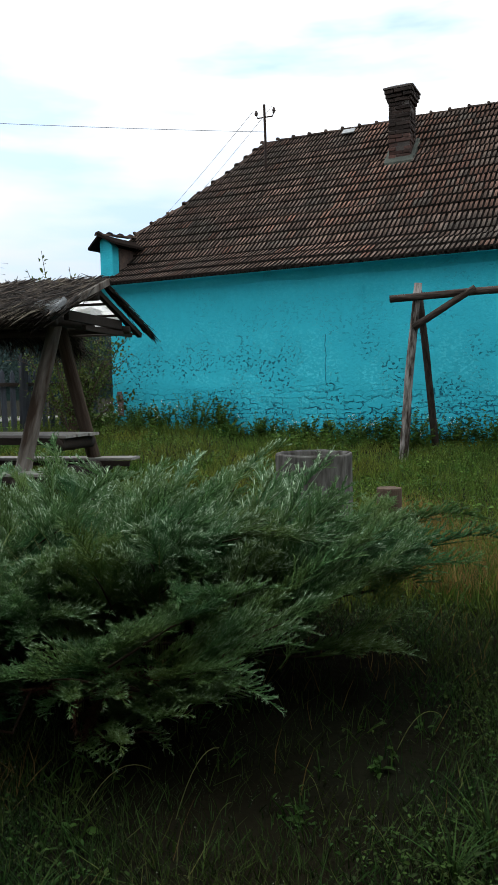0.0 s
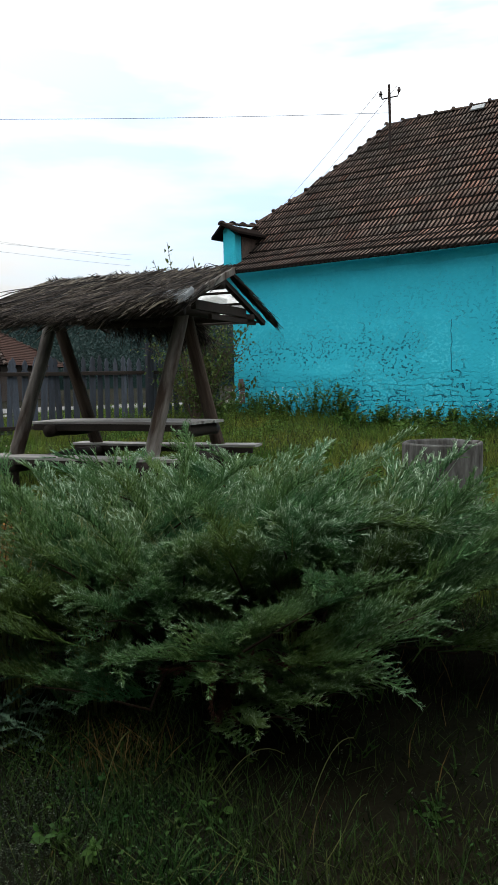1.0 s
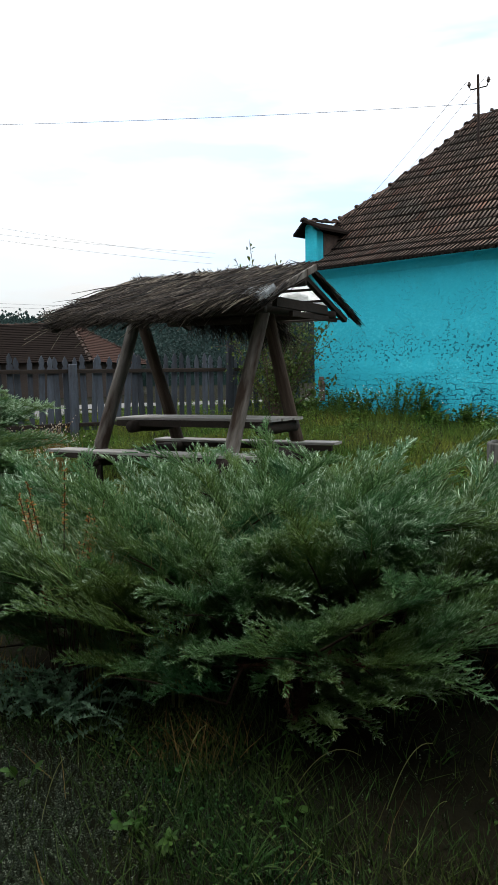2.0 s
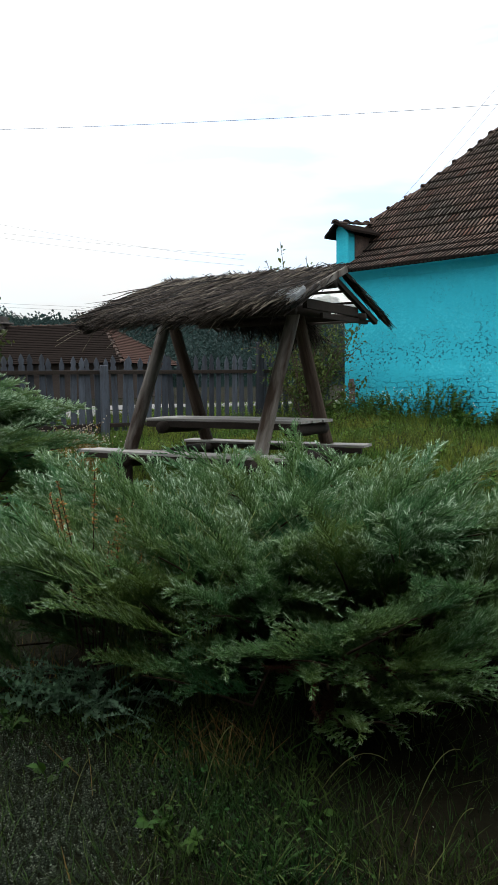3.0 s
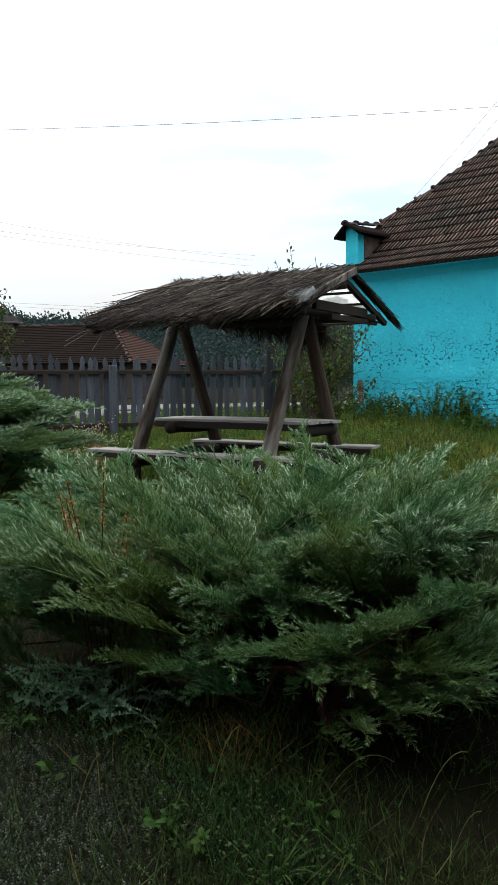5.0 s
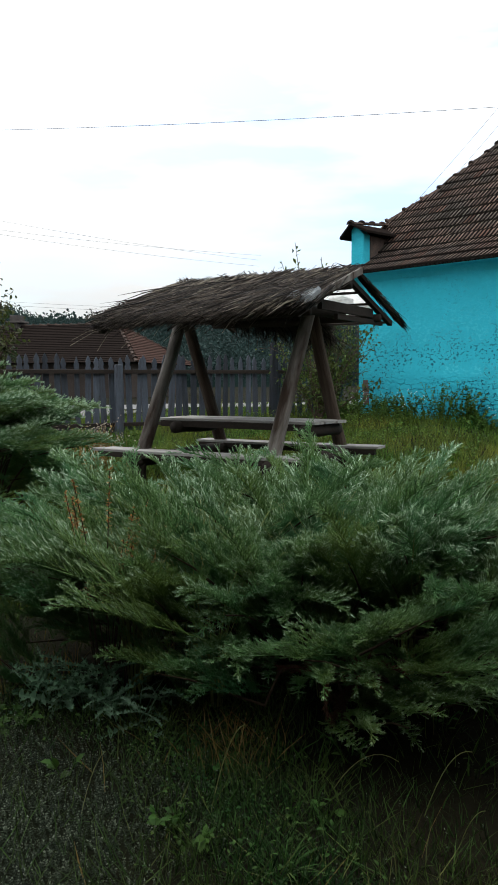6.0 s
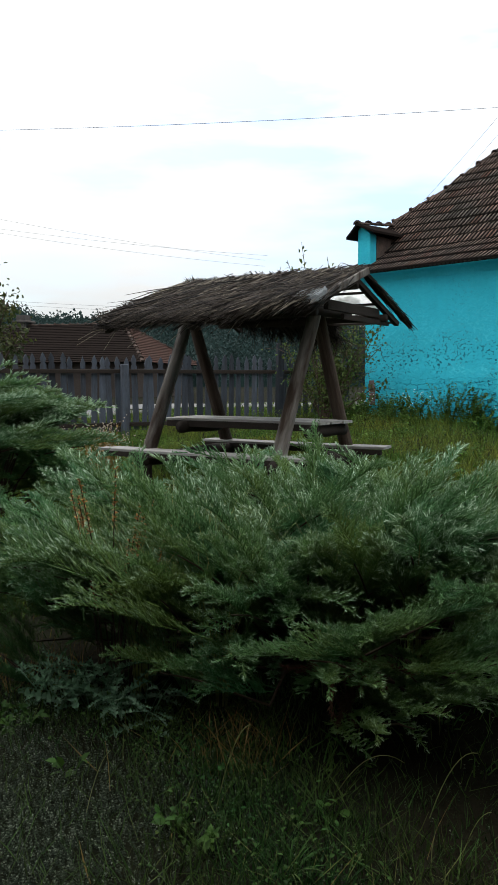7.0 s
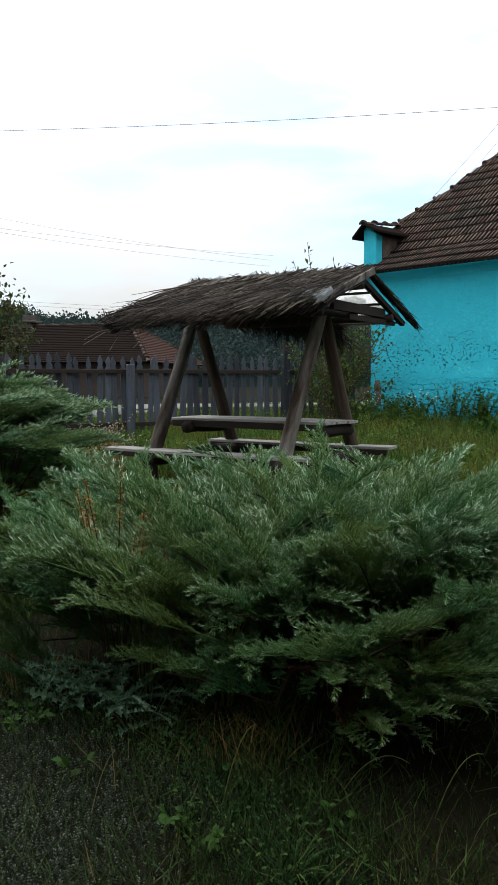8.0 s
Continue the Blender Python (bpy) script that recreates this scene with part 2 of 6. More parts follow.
M = {
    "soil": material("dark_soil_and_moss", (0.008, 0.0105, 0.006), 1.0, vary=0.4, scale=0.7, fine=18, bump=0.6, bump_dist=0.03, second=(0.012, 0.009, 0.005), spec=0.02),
    "grass": leaf_material("grass_blades", (0.030, 0.088, 0.012), (0.125, 0.140, 0.022), 1.1, rough=0.8, per_island=0.6),
    # Same grass as the meadow, its colour darkened for shade near the camera.
    "lawn": leaf_material("shaded_lawn", (0.014, 0.050, 0.010), (0.046, 0.066, 0.015), 2.2, rough=0.8, per_island=0.8),
    "long_lawn": leaf_material("long_lawn_blades", (0.030, 0.078, 0.016), (0.110, 0.115, 0.035), 3.0, rough=0.75, per_island=0.7),
    "broad": leaf_material("bright_broad_lawn_leaves", (0.026, 0.075, 0.012), (0.050, 0.100, 0.016), 8.0, rough=0.6),
    "tree_leaf": leaf_material("dark_garden_tree_leaves", (0.020, 0.038, 0.012), (0.060, 0.062, 0.016), 3.0),
    "tall": leaf_material("tall_yellowing_grass", (0.13, 0.17, 0.05), (0.20, 0.19, 0.07), 3.0),
    "dry_grass": leaf_material("dry_grass", (0.18, 0.125, 0.04), (0.22, 0.135, 0.04), 2.0),
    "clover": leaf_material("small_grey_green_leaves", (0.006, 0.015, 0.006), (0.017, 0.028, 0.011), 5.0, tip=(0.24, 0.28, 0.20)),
    "weed": leaf_material("weed_leaves", (0.026, 0.080, 0.014), (0.095, 0.145, 0.022), 1.4, rough=0.7, per_island=0.6),
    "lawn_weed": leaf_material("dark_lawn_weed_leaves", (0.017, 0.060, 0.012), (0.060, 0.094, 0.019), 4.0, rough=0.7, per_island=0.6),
    "thistle": leaf_material("dusty_thistle_leaves", (0.070, 0.150, 0.078), (0.120, 0.195, 0.120), 6.0),
    "vine": leaf_material("vine_leaves", (0.038, 0.080, 0.018), (0.095, 0.115, 0.026), 5.0),
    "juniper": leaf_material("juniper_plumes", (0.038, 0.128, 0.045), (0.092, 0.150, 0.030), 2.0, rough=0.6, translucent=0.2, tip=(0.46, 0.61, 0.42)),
    "juniper_dry": leaf_material("browned_juniper", (0.085, 0.036, 0.018), (0.06, 0.030, 0.018), 4.0),
    "rust": leaf_material("rust_brown_dry_leaves", (0.30, 0.15, 0.04), (0.20, 0.115, 0.04), 9.0),
    "bark": material("bark", (0.085, 0.060, 0.042), 0.95, vary=0.4, scale=6, fine=50, bump=0.8, bump_dist=0.006),
    "twig": material("twigs", (0.05, 0.034, 0.02), 0.9, vary=0.3),
    "thatch": material("reed_thatch", (0.056, 0.045, 0.034), 0.9, vary=0.45, scale=4.0, fine=20, bump=0.2, second=(0.014, 0.011, 0.009), spec=0.2, per_island=1.0),
    "log": material("weathered_log", (0.070, 0.052, 0.038), 0.85, vary=0.45, scale=2.2, fine=9, bump=0.9, bump_dist=0.008, second=(0.026, 0.015, 0.010), stretch=(7, 7, 0.6), amount=0.3, per_object=0.15),
    "post": material("half_silvered_log", (0.150, 0.136, 0.118), 0.85, vary=0.5, scale=1.9, fine=9, bump=0.9, bump_dist=0.008, second=(0.030, 0.019, 0.012), stretch=(4, 4, 0.8), amount=0.25, per_object=0.15),
    "log_silver": material("silvered_pole", (0.23, 0.217, 0.195), 0.85, vary=0.6, scale=3.4, fine=11, bump=0.9, bump_dist=0.008, second=(0.028, 0.019, 0.014), stretch=(6, 6, 1.1), amount=0.22, per_object=0.15),
    "old_pole": material("dark_weathered_pole", (0.060, 0.047, 0.037), 0.9, vary=0.5, scale=4.0, fine=14, bump=1.0, bump_dist=0.010, second=(0.018, 0.012, 0.009), stretch=(5, 5, 1.2), amount=0.3, per_object=0.2),
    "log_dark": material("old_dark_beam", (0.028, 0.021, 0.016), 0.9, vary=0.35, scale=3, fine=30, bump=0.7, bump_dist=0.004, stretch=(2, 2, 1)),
    "board": material("silvered_board", (0.29, 0.285, 0.26), 0.8, vary=0.3, scale=2, fine=26, bump=0.6, bump_dist=0.003, second=(0.17, 0.155, 0.14), stretch=(0.6, 9, 9)),
    "picket": material("bluish_weathered_picket", (0.056, 0.067, 0.083), 0.85, vary=0.4, scale=3, fine=16, bump=0.7, bump_dist=0.003, second=(0.034, 0.035, 0.039), stretch=(7, 7, 0.8), per_object=0.5),
    "tile": material("clay_tile", (0.158, 0.104, 0.081), 0.9, vary=0.6, scale=1.4, fine=26, bump=0.6, bump_dist=0.008, second=(0.092, 0.080, 0.067), per_object=0.34, amount=0.35, per_island=0.18, spec=0.08),
    "field_tile": material("clay_tile_field", (0.156, 0.103, 0.081), 0.9, vary=0.6, scale=1.4, fine=26, bump=0.6, bump_dist=0.008, second=(0.092, 0.080, 0.067), amount=0.35, per_island=0.38, spec=0.08),
    "red_tile": material("newer_red_clay_tile", (0.190, 0.104, 0.076), 0.9, vary=0.55, scale=1.4, fine=26, bump=0.6, bump_dist=0.008, second=(0.100, 0.070, 0.055), amount=0.35, per_object=0.3, per_island=0.3, spec=0.08),
    "cap": material("dark_ridge_tile", (0.070, 0.047, 0.037), 0.9, vary=0.5, scale=1.1, fine=15, bump=0.6, bump_dist=0.008, second=(0.030, 0.024, 0.020), per_object=0.5, amount=0.35, spec=0.08),
    "channel": material("shaded_tile_channel", (0.020, 0.016, 0.013), 1.0, vary=0.4, scale=3, fine=20),
    "brick": material("old_brick", (0.090, 0.046, 0.036), 0.95, vary=0.4, scale=5, fine=30, bump=0.8, bump_dist=0.008, second=(0.030, 0.024, 0.021), per_object=0.45),
    "sooty_brick": material("sooty_brick", (0.040, 0.027, 0.022), 0.95, vary=0.4, scale=5, fine=30, bump=0.8, bump_dist=0.008, second=(0.018, 0.015, 0.013), per_object=0.4),
    "bare": material("bare_pinkish_brick", (0.16, 0.12, 0.11), 0.95, vary=0.3, scale=6),
    "mortar": material("sooty_mortar", (0.085, 0.075, 0.068), 1.0, vary=0.4, scale=5, fine=40, bump=0.7, bump_dist=0.006),
    "side_plaster": material("bare_brown_render", (0.12, 0.085, 0.065), 0.95, vary=0.4, scale=7, fine=40, bump=0.8, bump_dist=0.01, second=(0.05, 0.04, 0.035)),
    "far_wall": material("far_brown_render", (0.055, 0.042, 0.034), 0.95, vary=0.4, scale=2, fine=20, bump=0.5, bump_dist=0.01, second=(0.032, 0.026, 0.023)),
    "eave": material("dark_eave_boards", (0.035, 0.028, 0.024), 0.9, vary=0.3),
    "crack": material("shadowed_crack", (0.016, 0.22, 0.29), 0.95, vary=0.2),
    "iron": material("rusty_iron", (0.025, 0.021, 0.020), 0.7, metal=0.6, vary=0.3, second=(0.04, 0.024, 0.016)),
    "ceramic": material("dark_glazed_ceramic", (0.05, 0.035, 0.03), 0.25, vary=0.1),
    "cable": material("black_cable", (0.22, 0.22, 0.23), 0.6, vary=0.1),
    "zinc": material("zinc_sheet", (0.30, 0.32, 0.32), 0.6, metal=0.3, vary=0.3, scale=12),
    "zinc_sheet": material("crumpled_grey_sheet", (0.24, 0.26, 0.26), 0.7, vary=0.35, scale=9),
    "zinc_dull": material("mossy_mortar", (0.075, 0.085, 0.070), 0.95, vary=0.45, scale=6),
    "stump": material("grey_stump_wood", (0.130, 0.130, 0.117), 0.9, vary=0.5, scale=3.0, fine=16, bump=0.9, bump_dist=0.008, second=(0.030, 0.025, 0.021), stretch=(3.2, 3.2, 0.9), amount=0.32),
    "stump_brown": material("brown_stump_wood", (0.105, 0.075, 0.052), 0.9, vary=0.35, scale=4, fine=30, bump=0.8, bump_dist=0.006, stretch=(7, 7, 0.7)),
    "sheet": leaf_material("pale_plastic_sheet", (0.78, 0.79, 0.77), (0.62, 0.62, 0.58), 5.0, rough=0.4, translucent=0.6, per_island=0.0),
    "pale_reed": material("pale_reed_stalk", (0.21, 0.18, 0.135), 0.85, vary=0.3, scale=9),
    "road": material("pale_gravel_road", (0.14, 0.138, 0.13), 0.95, vary=0.2, scale=1.5, fine=30, bump=0.5, bump_dist=0.01),
    "hill": material("wooded_hill_floor", (0.012, 0.023, 0.021), 1.0, vary=0.4, scale=0.03, fine=0.4, bump=0.0, coords="Object", spec=0.0),
    "woods": leaf_material("far_tree_crowns", (0.014, 0.029, 0.028), (0.026, 0.046, 0.040), 0.03, rough=0.9),
    "far_tile": material("far_brown_tile", (0.0155, 0.0122, 0.0106), 1.0, vary=0.3, scale=1.0, fine=14, bump=0.3, second=(0.014, 0.011, 0.0095), spec=0.0),
    "far_red_tile": material("far_red_tile", (0.058, 0.033, 0.027), 0.9, vary=0.3, scale=1.0, fine=14, bump=0.3, second=(0.05, 0.034, 0.028), spec=0.0),
    "petal": material("dried_flower_heads", (0.45, 0.38, 0.30), 0.9, vary=0.3),
    "white_petal": material("small_white_flowers", (0.75, 0.75, 0.70), 0.8, vary=0.1),
}
M["plaster"] = plaster_material()


# ---- building helpers ----
def ground_z(x, y):
    """The yard rises gently from the camera to the house and levels out behind it."""
    q = np.clip(y, 0.0, 15.0)
    return 0.0041 * q * q * (1 + 0.0 * x) + 0.02 * np.sin(1.7 * x + 0.6) * np.sin(1.3 * y)


def part(name, bm, material_, parent=None, label="", smooth=False):
    """Links a bmesh or mesh as one object, under a thing or a part."""
    if isinstance(bm, bmesh.types.BMesh):
        me = bpy.data.meshes.new(name)
        bmesh.ops.recalc_face_normals(bm, faces=bm.faces[:])
        bm.to_mesh(me)
        bm.free()
    else:
        me = bm
    if smooth:
        me.shade_smooth()
    if not me.materials:
        me.materials.append(material_)
    ob = new(name, me)
    if parent:
        ob.parent = parent
    return tagged(ob, label) if label else ob


def thing(name, label, category, group="", kind="", at=(0, 0, 0)):
    ob = new(name)
    ob.location = at
    ob.empty_display_size = 0.1
    return tagged(ob, label, category, group, kind)


def np_mesh(name, V, F, paleness=None):
    """A mesh from numpy arrays; all faces have the same number of corners."""
    V, F = np.asarray(V, np.float32), np.asarray(F, np.int32)
    me = bpy.data.meshes.new(name)
    me.vertices.add(len(V))
    me.vertices.foreach_set("co", V.ravel())
    me.loops.add(F.size)
    me.loops.foreach_set("vertex_index", F.ravel())
    me.polygons.add(len(F))
    me.polygons.foreach_set("loop_start", np.arange(0, F.size, F.shape[1], dtype=np.int32))
    if paleness is not None:
        me.attributes.new("paleness", "FLOAT", "POINT").data.foreach_set("value", np.asarray(paleness, np.float32))
    me.update(calc_edges=True)
    return me


def scatter(name, tv, tf, R, T, tpaleness=None, gain=None):
    """Many copies of one small template, turned by R (n, 3, 3) and moved by T (n, 3), in one mesh."""
    tv, tf = np.asarray(tv, float), np.asarray(tf)
    n, k = len(T), len(tv)
    V = (np.einsum("nij,kj->nki", R, tv) + T[:, None, :]).reshape(-1, 3)
    F = (tf[None] + (np.arange(n) * k)[:, None, None]).reshape(-1, tf.shape[1])
    paleness = None if tpaleness is None else (np.asarray(tpaleness)[None, :] * (np.ones(n) if gain is None else gain)[:, None]).ravel()
    return np_mesh(name, V, F, paleness)


def frames_along(D, rng, twist=None, scale=None):
    """Turns that carry +x along each direction D, z roughly upward, with a random twist."""
    D = D / np.linalg.norm(D, axis=1, keepdims=True)
    up = np.tile([0.0, 0.0, 1.0], (len(D), 1))
    side = np.cross(up, D)
    bad = np.linalg.norm(side, axis=1) < 1e-3
    side[bad] = (1, 0, 0)
    side /= np.linalg.norm(side, axis=1, keepdims=True)
    top = np.cross(D, side)
    a = (rng.uniform(0, 2 * np.pi, len(D)) if twist is None else twist)[:, None]
    s2, t2 = side * np.cos(a) + top * np.sin(a), top * np.cos(a) - side * np.sin(a)
    R = np.stack([D, s2, t2], 2)
    return R if scale is None else R * np.asarray(scale)[:, None, None]


def box(bm, lo, hi, bevel=0.0, m=None):
    lo, hi = Vector(lo), Vector(hi)
    r = bmesh.ops.create_cube(bm, size=1)
    for v in r["verts"]:
        v.co = Vector(((v.co.x + 0.5) * (hi.x - lo.x) + lo.x, (v.co.y + 0.5) * (hi.y - lo.y) + lo.y, (v.co.z + 0.5) * (hi.z - lo.z) + lo.z))
    if bevel:
        edges = list({e for v in r["verts"] for e in v.link_edges})
        made = bmesh.ops.bevel(bm, geom=edges, offset=bevel, segments=1, affect="EDGES")
    if m is not None:
        bmesh.ops.transform(bm, matrix=m, verts=[v for v in bm.verts])
    return bm


def box_mesh(size, bevel=0.0):
    return box(bmesh.new(), [-s / 2 for s in size], [s / 2 for s in size], bevel)


def log(p0, p1, r0, r1, seed=0, seg=12, rings=8, wob=0.02, knots=0.04, bm=None):
    """A round timber from p0 to p1 with a slight bend, taper, lumps and flat sawn ends."""
    bm = bm or bmesh.new()
    p0, p1 = Vector(p0), Vector(p1)
    ax = (p1 - p0).normalized()
    s = ax.orthogonal().normalized()
    t = ax.cross(s)
    loops = []
    for i in range(rings + 1):
        k = i / rings
        c = p0.lerp(p1, k) + wob * (s * noise.noise((seed * 3.1, k * 2.2, 0.3)) + t * noise.noise((seed * 1.7, 5.0, k * 2.2)))
        r = r0 + (r1 - r0) * k
        loops.append([bm.verts.new(c + (s * math.cos(a) + t * math.sin(a)) * r * (1 + knots * 2 * noise.noise((seed + math.cos(a) * 1.3, math.sin(a) * 1.3, k * 6))))
                      for a in (2 * math.pi * j / seg for j in range(seg))])
    for a, b in zip(loops, loops[1:]):
        for j in range(seg):
            bm.faces.new((a[j], a[(j + 1) % seg], b[(j + 1) % seg], b[j]))
    bm.faces.new(loops[0][::-1])
    bm.faces.new(loops[-1])
    return bm


def log_part(name, p0, p1, r0, r1, mat, parent, label="", smooth=True, **kw):
    """A round timber as an object of its own, with its grain along it."""
    p0, p1 = Vector(p0), Vector(p1)
    ob = part(name, log((0, 0, 0), (0, 0, (p1 - p0).length), r0, r1, **kw), mat, parent, label, smooth)
    ob.matrix_basis = Matrix.Translation(p0) @ (p1 - p0).to_track_quat("Z", "Y").to_matrix().to_4x4()
    return ob


def tube(points, r, seg=6, bm=None, taper=1.0):
    """A thin round rod through points."""
    bm = bm or bmesh.new()
    pts = [Vector(p) for p in points]
    prev = None
    for i, p in enumerate(pts):
        ax = (pts[min(i + 1, len(pts) - 1)] - pts[max(i - 1, 0)]).normalized()
        s = ax.orthogonal().normalized() if abs(ax.z) > 0.95 else ax.cross(Vector((0, 0, 1))).normalized()
        t = ax.cross(s)
        rr = r * (1 + (taper - 1) * i / max(1, len(pts) - 1))
        ring = [bm.verts.new(p + (s * math.cos(2 * math.pi * j / seg) + t * math.sin(2 * math.pi * j / seg)) * rr) for j in range(seg)]
        if prev:
            for j in range(seg):
                bm.faces.new((prev[j], prev[(j + 1) % seg], ring[(j + 1) % seg], ring[j]))
        else:
            bm.faces.new(ring[::-1])
        prev = ring
    bm.faces.new(prev)
    return bm


def plank(p0, p1, width, thick, bm=None, lift=0.0, bevel=0.006, up=(0, 0, 1)):
    """A sawn board from p0 to p1, its width across and its thickness along up."""
    bm = bm or bmesh.new()
    p0, p1, up = Vector(p0), Vector(p1), Vector(up)
    ax = (p1 - p0).normalized()
    side = up.cross(ax).normalized()
    top = ax.cross(side)
    n = 6
    L = (p1 - p0).length
    rows = []
    for i in range(n + 1):
        c = p0.lerp(p1, i / n) + top * lift * math.sin(math.pi * i / n)
        wv = width / 2 * (1 + 0.04 * noise.noise((p0.x * 3, p0.y, i * 0.7)))
        rows.append([bm.verts.new(c + side * a + top * b) for a, b in
                     ((-wv, -thick / 2), (wv, -thick / 2), (wv, thick / 2 - bevel), (wv - bevel, thick / 2), (-wv + bevel, thick / 2), (-wv, thick / 2 - bevel))])
    for a, b in zip(rows, rows[1:]):
        for j in range(6):
            bm.faces.new((a[j], a[(j + 1) % 6], b[(j + 1) % 6], b[j]))
    bm.faces.new(rows[0][::-1])
    bm.faces.new(rows[-1])
    return bm


# ---- ground, road, hills ----
def spread(lo, hi, n, far):
    """Fine steps between lo and hi, then ever wider ones out to far."""
    k = np.geomspace(1, far, 14)
    return np.concatenate([lo - k[::-1] + 1e-3, np.linspace(lo, hi, n), hi + k - 1e-3])


gx, gy = spread(-12, 9, 90, 1500), spread(-4, 24, 110, 1500)
GX, GY = np.meshgrid(gx, gy)
GZ = ground_z(GX, GY)
far_fade = np.clip((np.abs(GX) - 15) / 15, 0, 1)
GZ = GZ * (1 - far_fade * 0.2)
idx = np.arange(GX.size).reshape(GX.shape)
quads = np.stack([idx[:-1, :-1], idx[:-1, 1:], idx[1:, 1:], idx[1:, :-1]], -1).reshape(-1, 4)
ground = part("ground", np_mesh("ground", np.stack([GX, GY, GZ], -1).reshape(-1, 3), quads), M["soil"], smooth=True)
tagged(ground, "dark mossy soil of a sloping village yard", "ground", kind="structure")

road_bm = bmesh.new()
rows = []
for i in range(41):                               # runs close behind the fence
    k = i / 40
    x, y = -16 + 17 * k, 3.6 + 17.6 * k
    rows.append([road_bm.verts.new((x - 0.72 * o, y + 0.69 * o, float(ground_z(x - 0.72 * o, y + 0.69 * o)) + 0.03)) for o in (1.3, 2.6, 4.2)])
for a, b in zip(rows, rows[1:]):
    for j in range(2):
        road_bm.faces.new((a[j], b[j], b[j + 1], a[j + 1]))
tagged(part("road", road_bm, M["road"]), "pale gravel village road behind the fence", "road", kind="structure")


def hill_height(x, y):
    a = np.degrees(np.arctan2(x, y))
    crest = np.interp(a, [-75, -50, -38, -33, -27, -20, -12, 0, 30], [18, 25, 25, 23.5, 25, 25, 20, 9, 6])
    r = np.hypot(x, y)
    return crest * np.clip((r - 110) / 190, 0, 1) ** 0.8 * np.clip((620 - r) / 320, 0, 1) ** 0.3 + 0.9


ha, hr = np.radians(np.linspace(-75, 30, 85)), np.linspace(105, 600, 34)
HA, HR = np.meshgrid(ha, hr)
HX, HY = HR * np.sin(HA), HR * np.cos(HA)
HZ = hill_height(HX, HY) + np.sin(HX * 0.05) * np.cos(HY * 0.04) * 1.2 - np.clip((135 - HR) / 30, 0, 1) * 6
idx = np.arange(HX.size).reshape(HX.shape)
quads = np.stack([idx[:-1, :-1], idx[:-1, 1:], idx[1:, 1:], idx[1:, :-1]], -1).reshape(-1, 4)
tagged(part("hill", np_mesh("hill", np.stack([HX, HY, HZ], -1).reshape(-1, 3), quads), M["hill"], smooth=True),
       "low wooded hill behind the village", "hill", kind="structure")

rng = np.random.default_rng(3)


def clump_template(n, size, rng):
    """A loose ball of leaf-like quads with gaps."""
    V, F = [], []
    for i in range(n):
        d = rng.normal(size=3)
        d /= np.linalg.norm(d)
        c = d * rng.uniform(0.45, 0.90) * (1, 1, 1.15)
        a, b = rng.normal(size=3), rng.normal(size=3)
        a /= np.linalg.norm(a)
        b = np.cross(a, b)
        b /= np.linalg.norm(b)
        k = len(V)
        V += [c + size * p for p in (-a, b * 0.6, a, -b * 0.6)]
        F.append((k, k + 1, k + 2, k + 3))
    return np.array(V), np.array(F)


tv, tf = clump_template(100, 0.115, rng)
n_w = 4600
wa, wr = np.radians(rng.uniform(-50, -6, n_w)), 112 + 203 * rng.random(n_w) ** 0.8
WX, WY = wr * np.sin(wa), wr * np.cos(wa)
keep = np.sin(WX * 0.021 + 1) + np.cos(WY * 0.017 + WX * 0.01) > -1.25
WX, WY = WX[keep], WY[keep]
ws = rng.uniform(1.2, 2.9, len(WX)) * rng.choice([0.8, 1.0, 1.25], len(WX))
WT = np.stack([WX, WY, hill_height(WX, WY) + ws * 0.75], 1)
WR = frames_along(np.tile([1.0, 0, 0], (len(WX), 1)), rng, rng.uniform(-0.2, 0.2, len(WX)), ws)
tagged(part("woods", scatter("woods", tv, tf, WR, WT), M["woods"]), "dense dark deciduous woods on the far hill", "trees", kind="stuff")


# ---- the turquoise house ----
house = thing("house", "single-storey house with peeling turquoise walls and a brown clay tile roof", "house", at=(-2.81, 14.72, 0))
house.rotation_euler = (0, 0, radians(-25))
EAVE_H, EAVE_Z, KNEE_H, KNEE_Z, RIDGE_H, RIDGE_Z = -0.30, 3.57, 0.40, 3.99, 3.80, 7.02
LENGTH, DEPTH = 12.0, 7.6
HIP = [(1.27, -0.24), (2.04, 0.50), (2.89, 1.10), (3.80, 1.56)]      # depth behind the front wall, place along it


def roof_z(h):
    h = min(h, DEPTH - h)
    return EAVE_Z + (KNEE_Z - EAVE_Z) * (h - EAVE_H) / (KNEE_H - EAVE_H) if h < KNEE_H else KNEE_Z + (RIDGE_Z - KNEE_Z) * (h - KNEE_H) / (RIDGE_H - KNEE_H)


def hip_s(h):
    return float(np.interp(h, [p[0] for p in HIP], [p[1] for p in HIP])) if h > 1.27 else -0.26


